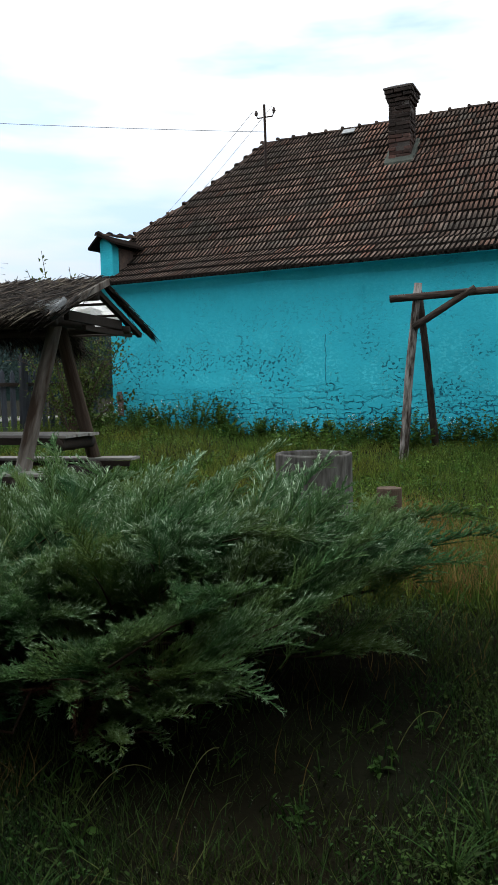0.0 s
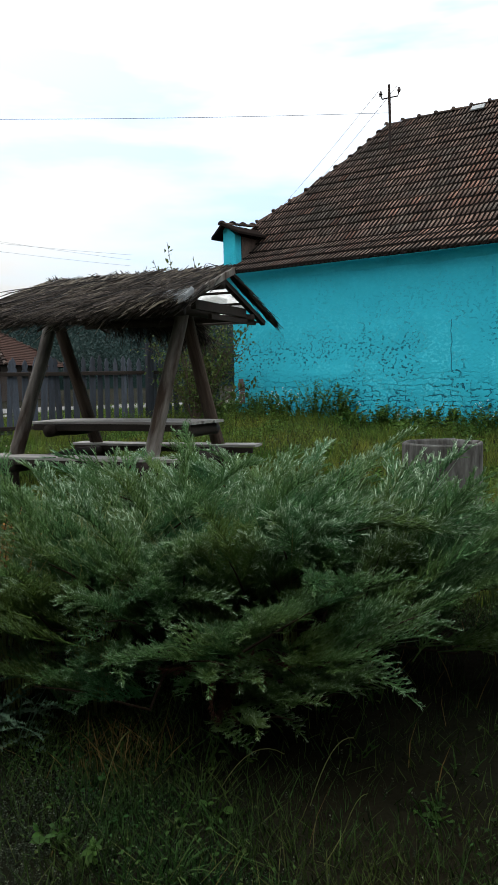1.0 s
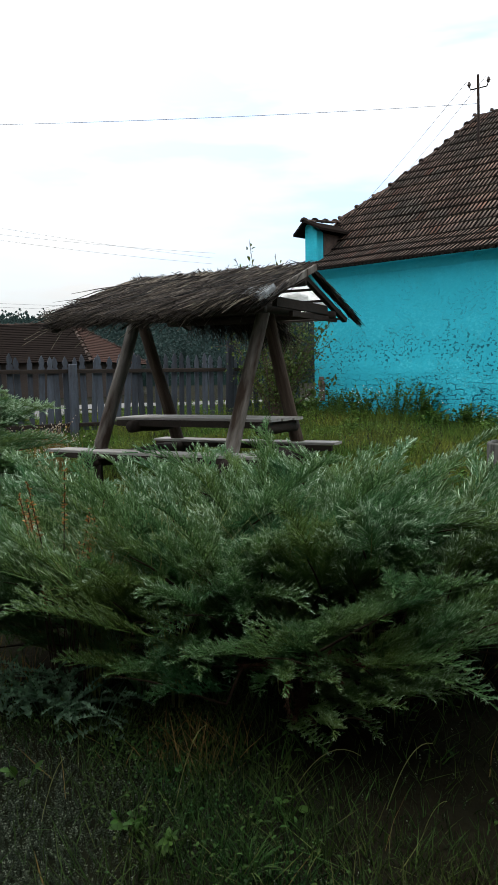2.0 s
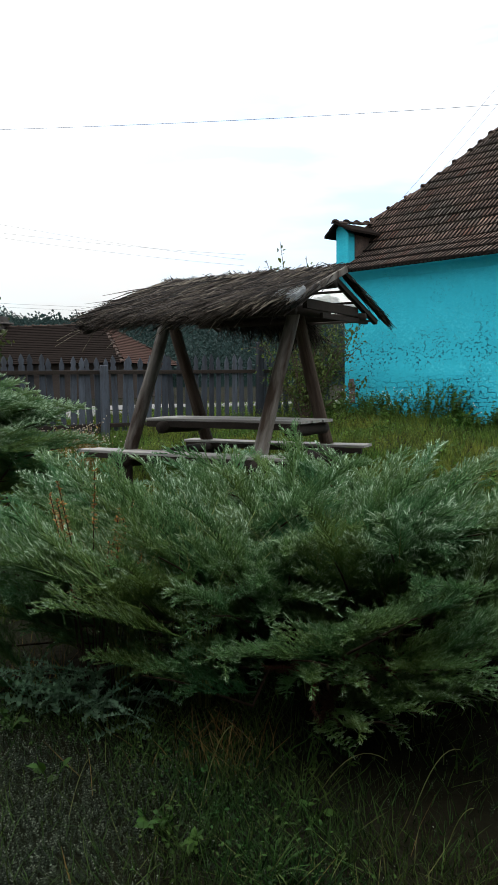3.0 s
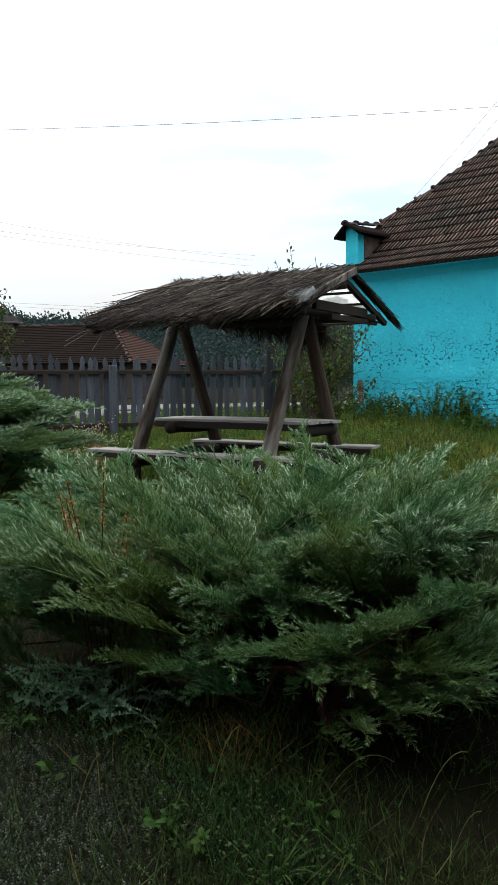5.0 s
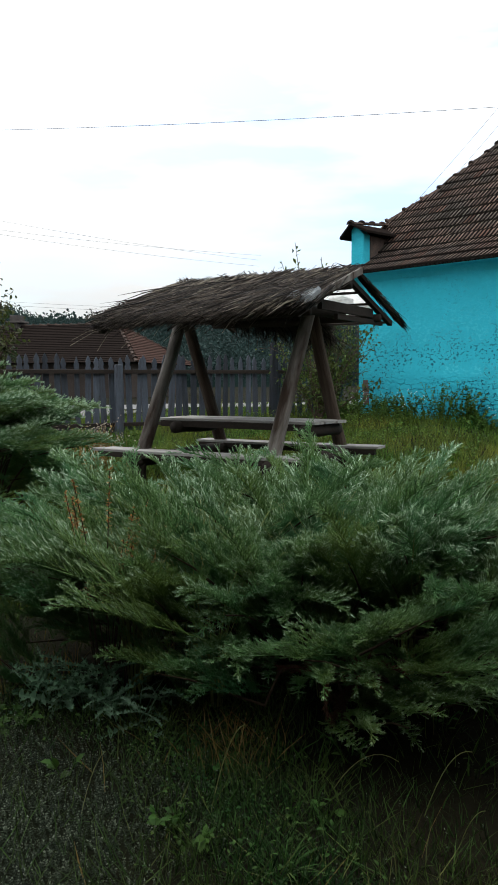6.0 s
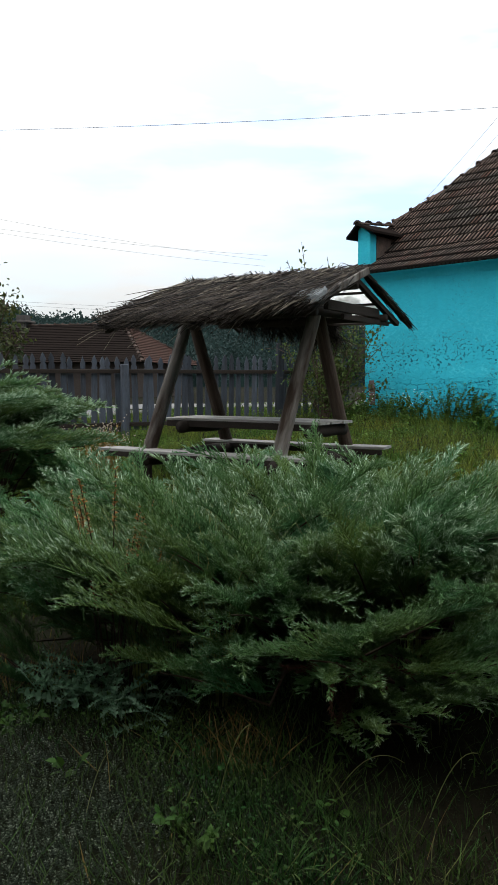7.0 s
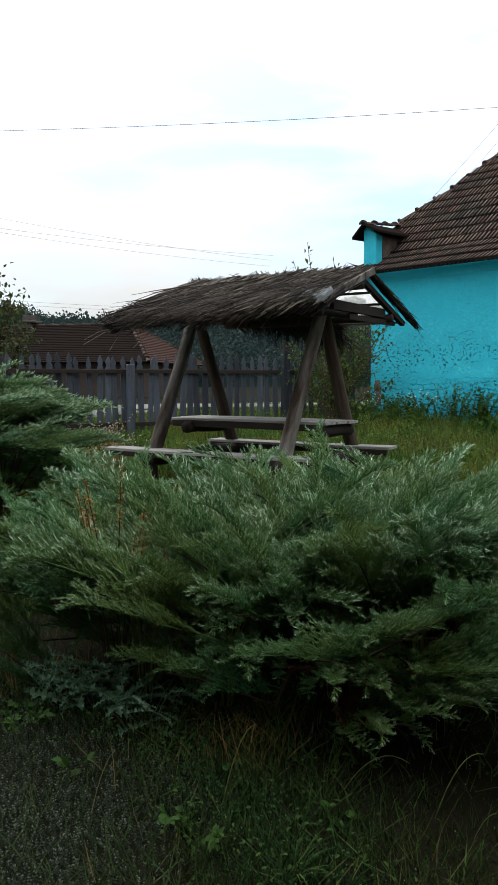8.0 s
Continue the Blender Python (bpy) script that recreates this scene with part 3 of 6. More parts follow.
def wall_grid(u0, u1, z0, z1, place, step=0.12, depth=0.35, amp=0.012):
    """A hand-plastered wall with a slightly uneven face; place(u, w, z) gives a point w behind the face."""
    bm = bmesh.new()
    nu, nz = max(2, int((u1 - u0) / step)), max(2, int((z1 - z0) / step))
    front = [[bm.verts.new(place(u0 + (u1 - u0) * i / nu, amp * 2 * noise.noise((i * step * 1.4, j * step * 1.4, u0)) if 0 < i < nu else 0.0, z0 + (z1 - z0) * j / nz))
              for j in range(nz + 1)] for i in range(nu + 1)]
    for i in range(nu):
        for j in range(nz):
            bm.faces.new((front[i][j], front[i + 1][j], front[i + 1][j + 1], front[i][j + 1]))
    rim = [front[i][0] for i in range(nu + 1)] + [front[nu][j] for j in range(1, nz + 1)] + [front[i][nz] for i in range(nu - 1, -1, -1)] + [front[0][j] for j in range(nz - 1, 0, -1)]
    back = []
    for k, v in enumerate(rim):
        back.append(bm.verts.new(v.co + (Vector(place(0, depth, 0)) - Vector(place(0, 0, 0)))))
    m = len(rim)
    for k in range(m):
        bm.faces.new((rim[k], rim[(k + 1) % m], back[(k + 1) % m], back[k]))
    bm.faces.new(back)
    return bm


part("front_wall", wall_grid(0, LENGTH, 0.3, 3.512, lambda u, w, z: (u, w, z)), M["plaster"], house, "turquoise limewash peeling over cracked plaster", smooth=False)
for nm, h0 in (("back_wall", DEPTH - 0.35),):
    part(nm, box(bmesh.new(), (0, h0, 0.3), (LENGTH, DEPTH, 3.66)), M["plaster"], house)
for s0 in (0.0, LENGTH - 0.35):
    bm = bmesh.new()
    prof = [(0.352, 0.3), (DEPTH - 0.352, 0.3), (DEPTH - 0.352, 3.75), (6.33, 4.60), (1.27, 4.60), (0.352, 3.75)]
    a = [bm.verts.new((s0, h, z)) for h, z in prof]
    b = [bm.verts.new((s0 + 0.35, h, z)) for h, z in prof]
    bm.faces.new(a[::-1])
    bm.faces.new(b)
    for i in range(len(prof)):
        bm.faces.new((a[i], a[(i + 1) % 6], b[(i + 1) % 6], b[i]))
    part("end_wall", bm, M["plaster"], house)

# the bare brick showing low at the corner
bm = bmesh.new()
for i, (s, z, w) in enumerate(((0.12, 1.06, 0.12), (0.10, 1.14, 0.14), (0.11, 1.22, 0.12), (0.09, 1.30, 0.15), (0.08, 1.38, 0.14), (0.10, 1.46, 0.11))):
    box(bm, (s, -0.004, z), (s + w, 0.03, z + 0.076), 0.003)
part("bare_brick_patch", bm, M["bare"], house, "patch of red brick where plaster has fallen")
# a long settlement crack
part("crack", tube([(4.35 + 0.008 * math.sin(k * 2.1) + 0.006 * math.sin(k * 5), 0.006, 2.42 - k * 0.09) for k in range(13)], 0.011, 4), M["crack"], house)

part("crack", tube([(1.96 + 0.010 * math.sin(k * 1.7) + 0.006 * math.sin(k * 4.6), 0.006, 2.05 - k * 0.075) for k in range(9)], 0.008, 4), M["crack"], house)
# an old hook for a cable
part("wall_hook", tube([(5.01, 0.02, 3.20), (5.01, -0.03, 3.18), (5.01, -0.035, 3.07), (5.01, -0.02, 3.04)], 0.013, 6), M["plaster"], house, "small cable hook painted over with limewash")
# roof: deck, eave board, tiles, ridge and hip caps
roof = part("roof", bmesh.new(), M["eave"], house, "weathered brown clay tiles")
bm = bmesh.new()
T = 0.02
front = [(-0.24, EAVE_H + 0.1), (LENGTH + 0.25, EAVE_H + 0.1), (LENGTH + 0.25, KNEE_H), (LENGTH + 0.25, RIDGE_H)] + [(s, h) for h, s in reversed(HIP)] + [(-0.24, KNEE_H)]
lv = [(bm.verts.new((s, h, roof_z(h) - 0.10)), bm.verts.new((s, h, roof_z(h) - 0.10 - T))) for s, h in front]
n8 = len(lv)
top = [a for a, b in lv]
for tri in ((0, 1, 2, n8 - 1), (n8 - 1, 2, 3, 4, 5, 6, 7)):
    bm.faces.new([lv[i][0] for i in tri])
    bm.faces.new([lv[i][1] for i in tri][::-1])
for i in range(n8):
    bm.faces.new((lv[i][0], lv[(i + 1) % n8][0], lv[(i + 1) % n8][1], lv[i][1]))
bk = [bm.verts.new((s, h, roof_z(h))) for s, h in ((-0.24, DEPTH - 1.27), (-0.24, DEPTH + 0.3), (LENGTH + 0.25, DEPTH + 0.3), (LENGTH + 0.25, RIDGE_H), (1.56, RIDGE_H))]
bm.faces.new(bk)
hp = [bm.verts.new((s, h, roof_z(h) - 0.02)) for h, s in HIP] + [bm.verts.new((s, DEPTH - h, roof_z(h) - 0.02)) for h, s in reversed(HIP[:-1])]
bm.faces.new(hp)
bm.to_mesh(roof.data)
bm.free()
bm = bmesh.new()
prof = [(-0.262 + 0.31 * math.cos(t), 3.22 + 0.282 * math.sin(t)) for t in (radians(9 * k) for k in range(11))] + [(-0.262, 3.508), (0.048, 3.508)]
a, b = [[bm.verts.new((s, h, z)) for h, z in prof] for s in (-0.16, LENGTH + 0.16)]
bm.faces.new(a)
bm.faces.new(b[::-1])
for i in range(len(prof)):
    bm.faces.new((a[i], b[i], b[(i + 1) % len(prof)], a[(i + 1) % len(prof)]))
part("cornice", bm, M["plaster"], house, "plastered turquoise cove under the eave", smooth=True)

TILE_W, TILE_L, ROWS = 0.166, 0.34, 19
sect = [(0.0, 0.018), (0.047, 0.025), (0.051, -0.014), (0.079, -0.014), (0.083, 0.018), (0.130, 0.025), (0.134, -0.014), (0.166, -0.014)]
tile_v, tile_f = [], []
for i in range(7):                                # each strip of the section keeps its own corners: crown, flank, groove
    (xa, za), (xb, zb) = sect[i], sect[i + 1]
    tile_v += [(xa, 0.0, za + 0.040), (xb, 0.0, zb + 0.040), (xb, TILE_L, zb), (xa, TILE_L, za), (xa, 0.004, za + 0.002), (xb, 0.004, zb + 0.002)]
    tile_f += [(6 * i, 6 * i + 1, 6 * i + 2, 6 * i + 3), (6 * i + 4, 6 * i + 5, 6 * i + 1, 6 * i)]


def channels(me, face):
    """Shade is painted dark into the channels, flanks and lower edge of every tile."""
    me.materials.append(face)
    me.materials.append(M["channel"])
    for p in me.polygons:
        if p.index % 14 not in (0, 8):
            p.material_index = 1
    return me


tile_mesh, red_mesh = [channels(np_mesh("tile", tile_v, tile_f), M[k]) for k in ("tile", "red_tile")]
prof_len = [math.hypot(KNEE_H - EAVE_H, KNEE_Z - EAVE_Z), math.hypot(RIDGE_H - KNEE_H, RIDGE_Z - KNEE_Z)]


def on_slope(dist):
    """Depth, height and pitch at a way up the slope from the eave."""
    if dist < prof_len[0]:
        k = dist / prof_len[0]
        return EAVE_H + k * (KNEE_H - EAVE_H), EAVE_Z + k * (KNEE_Z - EAVE_Z), math.atan2(KNEE_Z - EAVE_Z, KNEE_H - EAVE_H)
    k = (dist - prof_len[0]) / prof_len[1]
    return KNEE_H + k * (RIDGE_H - KNEE_H), KNEE_Z + k * (RIDGE_Z - KNEE_Z), math.atan2(RIDGE_Z - KNEE_Z, RIDGE_H - KNEE_H)


tile_poses, rest = [], ([], [])
rt = random.Random(5)
step = sum(prof_len) / ROWS
for r in range(ROWS):
    h, z, pitch = on_slope(r * step)
    z += 0.003 * math.sin(r * 1.3)
    for c in range(76):
        s = -0.26 + c * TILE_W + rt.uniform(-0.006, 0.006) + 0.012 * math.sin(r * 2.3)
        if s < hip_s(h + 0.12) - 0.07 or s > LENGTH:
            continue
        if 4.72 < s + 0.12 < 5.22 and 2.42 < h + 0.1 < 2.86:
            continue
        sag = 0.02 * noise.noise((s * 0.5, r * 0.35, 2.0))
        m = Matrix.Translation((s, h - 0.02, z + sag - 0.055)) @ Euler((pitch + rt.uniform(-0.012, 0.012), rt.uniform(-0.012, 0.012), rt.uniform(-0.010, 0.010))).to_matrix().to_4x4()
        red = rt.random() < (0.70 if s > 3.9 and h > 0.7 else 0.55 if noise.noise((s * 1.3, h * 1.6, 4.0)) > 0.42 else 0.03)
        if 2.30 < s < 4.80:
            tile_poses.append((m, red))
        else:
            rest[red].append(m)
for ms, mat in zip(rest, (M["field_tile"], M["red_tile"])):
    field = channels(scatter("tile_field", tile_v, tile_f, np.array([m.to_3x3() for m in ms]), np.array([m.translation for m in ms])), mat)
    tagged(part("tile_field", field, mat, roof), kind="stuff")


def cap_mesh(length=0.40, r=0.088, seg=8):
    """A half-round ridge tile with a raised collar."""
    bm = bmesh.new()
    rings = []
    for x, rr in ((0.0, r + 0.058), (0.035, r + 0.050), (0.05, r), (length, r - 0.008)):
        rings.append([bm.verts.new((x, rr * math.cos(a), rr * math.sin(a) * 0.85)) for a in (math.pi * k / seg for k in range(seg + 1))])
    rings.insert(0, [bm.verts.new((0.0, (r - 0.012) * math.cos(a), (r - 0.012) * math.sin(a) * 0.85)) for a in (math.pi * k / seg for k in range(seg + 1))])
    for a, b in zip(rings, rings[1:]):
        for j in range(seg):
            bm.faces.new((a[j], a[j + 1], b[j + 1], b[j]))
    me = bpy.data.meshes.new("ridge_tile")
    bm.to_mesh(me)
    bm.free()
    me.materials.append(M["cap"])
    return me


cap = cap_mesh()


def caps_along(points, parent, size=0.74):
    for p, q in zip(points, points[1:]):
        p, q = Vector(p), Vector(q)
        n = max(1, round((q - p).length / 0.37))
        for i in range(n):
            ob = new("ridge_tile", cap)
            ob.parent = parent
            d = (q - p).normalized()
            side = Vector((0, 0, 1)).cross(d).normalized()
            m3 = Matrix((d, side, d.cross(side))).transposed().to_4x4()
            ob.matrix_basis = Matrix.Translation(p.lerp(q, i / n) + Vector((0, 0, rt.uniform(-0.01, 0.012)))) @ m3 @ Euler((rt.uniform(-0.05, 0.05), 0.03, rt.uniform(-0.04, 0.04))).to_matrix().to_4x4() @ Matrix.Diagonal((1, size, size, 1))


caps_along([(1.50, RIDGE_H, RIDGE_Z - 0.035), (LENGTH, RIDGE_H, RIDGE_Z - 0.035)], roof)
caps_along([(s, h, roof_z(h) - 0.045) for h, s in HIP], roof)

# corner dormer with its own little gable roof
dormer = part("dormer", bmesh.new(), M["plaster"], house, "tiny turquoise gable above the eave")
bm = bmesh.new()
fr = [(-0.15, 3.66), (0.13, 3.66), (0.13, 4.28), (0.0, 4.40), (-0.10, 4.44), (-0.15, 4.38)]
a, b = [bm.verts.new((s, -0.06, z)) for s, z in fr], [bm.verts.new((s, 0.14, z)) for s, z in fr]
bm.faces.new(a)
bm.faces.new(b[::-1])
for i in range(6):
    bm.faces.new((a[i], b[i], b[(i + 1) % 6], a[(i + 1) % 6]))
bmesh.ops.recalc_face_normals(bm, faces=bm.faces[:])
bm.to_mesh(dormer.data)
bm.free()
part("cheek", box(bmesh.new(), (0.02, 0.142, 3.66), (0.15, 0.95, 4.27)), M["side_plaster"], dormer, "bare brown rendered side")
part("cheek", box(bmesh.new(), (-0.17, 0.142, 3.66), (-0.05, 1.1, 4.27)), M["side_plaster"], dormer, "bare brown rendered side")
for s_e, z_e in ((-0.33, 4.26), (0.32, 4.31)):
    bm = bmesh.new()
    pts = [(-0.08, -0.20, 4.50), (-0.08, 1.35, 4.55), (s_e, 1.35, z_e + 0.05), (s_e, -0.20, z_e)]
    a, b = [bm.verts.new(p) for p in pts], [bm.verts.new((p[0], p[1], p[2] - 0.045)) for p in pts]
    bm.faces.new(a)
    bm.faces.new(b[::-1])
    for i in range(4):
        bm.faces.new((a[i], b[i], b[(i + 1) % 4], a[(i + 1) % 4]))
    part("dormer_roof_slope", bm, M["far_tile"], dormer, "small tiled slope")
caps_along([(-0.08, -0.20, 4.47), (-0.16, 1.30, 4.66)], dormer, 0.6)

# chimney of single bricks
chimney = part("chimney", bmesh.new(), M["mortar"], house, "sooty red brick chimney with a corbelled top")
bm = box(bmesh.new(), (4.785, 2.445, 5.40), (5.165, 2.865, 7.12))
bmesh.ops.recalc_face_normals(bm, faces=bm.faces[:])
bm.to_mesh(chimney.data)
bm.free()
brick_long, brick_half = bpy.data.meshes.new("brick"), bpy.data.meshes.new("brick_half")
for me, size in ((brick_long, (0.245, 0.11, 0.065)), (brick_half, (0.125, 0.11, 0.065))):
    bm = box_mesh(size, 0.006)
    bm.to_mesh(me)
    bm.free()
    me.materials.append(M["brick"])
sooty = [brick_long.copy(), brick_half.copy()]
for me in sooty:
    me.materials[0] = M["sooty_brick"]
rb = random.Random(8)
for c in range(21):
    z = 5.568 + c * 0.0745
    out = 0.0 if c < 18 else (0.025, 0.05, 0.065)[c - 18]
    if c == 8:
        out = 0.012
    s0, s1, h0, h1 = 4.77 - out, 5.18 + out, 2.43 - out, 2.88 + out
    for face in range(4):
        along = (s1 - s0) if face % 2 == 0 else (h1 - h0 - 0.22)
        lens = [brick_long, brick_half] if (c + face) % 2 else [brick_half, brick_long]
        pos = 0.0
        total = 0.245 + 0.125 + 0.012
        k = along / total
        for me in lens:
            L = (0.245 if me is brick_long else 0.125) * k
            mid = pos + L / 2
            pos += L + 0.012 * k
            ob = new("brick", me if c < 10 else sooty[me.name.startswith("brick_half")])
            ob.parent = chimney
            jit = rb.uniform(-0.022, 0.016)
            if face == 0:
                p, rz = (s0 + mid, h0 + 0.055 + jit, z), 0
            elif face == 2:
                p, rz = (s0 + mid, h1 - 0.055 + jit, z), 0
            elif face == 1:
                p, rz = (s1 - 0.055 + jit, h0 + 0.11 + mid, z), 90
            else:
                p, rz = (s0 + 0.055 + jit, h0 + 0.11 + mid, z), 90
            ob.matrix_basis = pose(*p, 0, 0, rz + rb.uniform(-1.5, 1.5)) @ Matrix.Diagonal((k, 1, 1, 1))
bm = bmesh.new()
lo = [bm.verts.new(p) for p in ((4.69, 2.35, 7.10), (5.26, 2.35, 7.10), (5.26, 2.96, 7.10), (4.69, 2.96, 7.10))]
mid_ = [bm.verts.new(p) for p in ((4.69, 2.35, 7.13), (5.26, 2.35, 7.13), (5.26, 2.96, 7.13), (4.69, 2.96, 7.13))]
hi = [bm.verts.new(p) for p in ((4.80, 2.46, 7.185), (5.15, 2.46, 7.185), (5.15, 2.87, 7.185), (4.80, 2.87, 7.185))]
bm.faces.new(lo[::-1])
bm.faces.new(hi)
for a, b in ((lo, mid_), (mid_, hi)):
    for i in range(4):
        bm.faces.new((a[i], a[(i + 1) % 4], b[(i + 1) % 4], b[i]))
part("cap", bm, M["mortar"], chimney, "cracked mortar cap")
bm = bmesh.new()
for s0, s1, h0, h1 in ((4.70, 5.25, 2.34, 2.43), (5.18, 5.26, 2.43, 2.9), (4.69, 4.77, 2.43, 2.9)):
    vs = [bm.verts.new((s, h, roof_z(h) + e)) for s, h, e in ((s0, h0, 0.03), (s1, h0, 0.03), (s1, h1, 0.07), (s0, h1, 0.07))]
    vb = [bm.verts.new(v.co - Vector((0, 0, 0.1))) for v in vs]
    bm.faces.new(vs)
    bm.faces.new(vb[::-1])
    for i in range(4):
        bm.faces.new((vs[i], vb[i], vb[(i + 1) % 4], vs[(i + 1) % 4]))
part("flashing", bm, M["zinc_dull"], chimney, "mossy mortar skirt")
bm = box_mesh((0.27, 0.17, 0.03), 0.008)
bmesh.ops.transform(bm, matrix=Matrix.Translation((3.62, 3.50, roof_z(3.50) + 0.10)) @ Euler((math.atan2(RIDGE_Z - KNEE_Z, RIDGE_H - KNEE_H), 0, 0)).to_matrix().to_4x4(), verts=bm.verts[:])
part("roof_vent", bm, M["zinc"], house, "pale zinc roof vent")

# service mast through the roof
mast = thing("service_mast", "rusty iron service mast with two insulators standing on the tile roof", "mast", at=(0.22, 16.27, 5.9))
part("pole", tube([(0, 0, -0.1), (0, 0, 0.8), (-0.015, 0, 1.50)], 0.026, 8), M["iron"], mast)
u = Vector((0.906, -0.423, 0))
part("crossarm", tube([u * -0.2 + Vector((0, 0, 1.33)), u * -0.17 + Vector((0, 0, 1.25)), u * 0.17 + Vector((0, 0, 1.24)), u * 0.2 + Vector((0, 0, 1.32))], 0.013, 6), M["iron"], mast)
for k in (-0.2, 0.2):
    bm = bmesh.new()
    for zz, rr in ((0, 0.03), (0.03, 0.042), (0.06, 0.028)):
        bmesh.ops.create_cone(bm, cap_ends=True, segments=10, radius1=rr, radius2=rr * 0.7, depth=0.035, matrix=Matrix.Translation(u * k + Vector((0, 0, 1.33 + zz))))
    part("insulator", bm, M["ceramic"], mast, "dark glazed insulator")
part("base_flashing", log((0, 0, -0.02), (0, 0, 0.1), 0.09, 0.035, 2, 10, 2), M["iron"], mast)


def cable(name, label, a, b, sag, r=0.008):
    a, b = Vector(a), Vector(b)
    pts = [a.lerp(b, k / 24) - Vector((0, 0, sag * 4 * (k / 24) * (1 - k / 24))) for k in range(25)]
    tagged(part(name, tube(pts, r, 5), M["cable"]), label, "cable", "overhead cables")


cable("service_cable", "thin black service cable strung to the roof mast", (0.2, 16.27, 6.85), (-14.5, 11.9, 6.55), 0.12, 0.0052)
for dz in (0.0, 0.18):
    cable("service_cable", "thin cable running from the mast over the roof", (0.0 + 2 * dz, 16.37 - dz, 7.33), (-6.1 + 4 * dz, 34.0, 7.30), 0.15, 0.005)
for a, b in (((-24.34, 31.74, 9.47), (-12.5, 38.0, 7.75)), ((-24.36, 31.73, 8.8), (-12.5, 38.0, 7.45)), ((-24.4, 31.7, 9.0), (-12.4, 38.1, 8.0)), ((-26.0, 30.8, 5.62), (-12.5, 38.0, 5.2)), ((-26.0, 30.8, 5.45), (-12.5, 38.0, 5.0))):
    cable("street_cable", "thin overhead street cable", a, b, 0.12, 0.006)


# ---- picket fence ----
FENCE_A, FENCE_B = Vector((-9.6, 8.1, 0)), Vector((-3.05, 14.9, 0))
fdir = (FENCE_B - FENCE_A).normalized()
fnor = Vector((fdir.y, -fdir.x, 0))
flen = (FENCE_B - FENCE_A).length
fence = thing("picket_fence", "weathered bluish-grey wooden picket fence with spear-shaped tops", "fence")


def picket_mesh(width, height, kind):
    """A flat board whose top is cut to a spear point with a waist."""
    w = width / 2
    if kind == 0:
        prof = [(-w, 0), (w, 0), (w, height - 0.20), (w * 0.62, height - 0.175), (w * 0.95, height - 0.11), (w * 0.55, height - 0.05), (0, height), (-w * 0.55, height - 0.05), (-w * 0.95, height - 0.11), (-w * 0.62, height - 0.175), (-w, height - 0.20)]
    else:
        prof = [(-w, 0), (w, 0), (w, height - 0.13), (0.0, height), (-w, height - 0.13)]
    bm = bmesh.new()
    a, b = [bm.verts.new((x, -0.011, z)) for x, z in prof], [bm.verts.new((x, 0.011, z)) for x, z in prof]
    bm.faces.new(a)
    bm.faces.new(b[::-1])
    n = len(prof)
    for i in range(n):
        bm.faces.new((a[i], b[i], b[(i + 1) % n], a[(i + 1) % n]))
    me = bpy.data.meshes.new("picket")
    bmesh.ops.recalc_face_normals(bm, faces=bm.faces[:])
    bm.to_mesh(me)
    bm.free()
    me.materials.append(M["picket"])
    return me


pickets = [picket_mesh(0.100, 1.28, 0), picket_mesh(0.088, 1.24, 0), picket_mesh(0.108, 1.21, 0), picket_mesh(0.082, 1.2, 1)]
rf = random.Random(11)
fang = math.degrees(math.atan2(fdir.y, fdir.x))
pos, k = 0.1, 0
while pos < flen - 0.1:
    p = FENCE_A + fdir * pos
    top = 1.985 - 0.003 * pos + 0.02 * math.sin(pos * 1.1) + rf.uniform(-0.035, 0.035)
    me = pickets[rf.choice((0, 0, 1, 2, 0, 3))]
    hgt = max(v.co.z for v in me.vertices)
    ob = new("picket", me)
    ob.parent = fence
    ob.matrix_basis = pose(p.x - fnor.x * 0.05, p.y - fnor.y * 0.05, top - hgt, rf.uniform(-2, 2), rf.uniform(-2.8, 2.8), fang)
    pos += 0.150 + rf.uniform(-0.012, 0.02)
for z in (1.695, 0.80):
    part("rail", plank(FENCE_A + Vector((0, 0, z - 0.02)), FENCE_B + Vector((0, 0, z)), 0.05, 0.065, bevel=0.008), M["log_dark"], fence, "darkened fence rail")
for pos, top, w in ((0.6, 1.95, 0.14), (2.02, 1.97, 0.15), (4.75, 1.80, 0.12), (7.7, 2.22, 0.13)):
    p = FENCE_A + fdir * pos + fnor * 0.09
    bm = box(bmesh.new(), (-w / 2, -0.055, 0), (w / 2, 0.055, top - 0.2), 0.01)
    ob = part("post", bm, M["picket"], fence, "square fence post")
    ob.matrix_basis = pose(p.x, p.y, 0.2, rf.uniform(-1, 1), rf.uniform(-1, 1), fang)


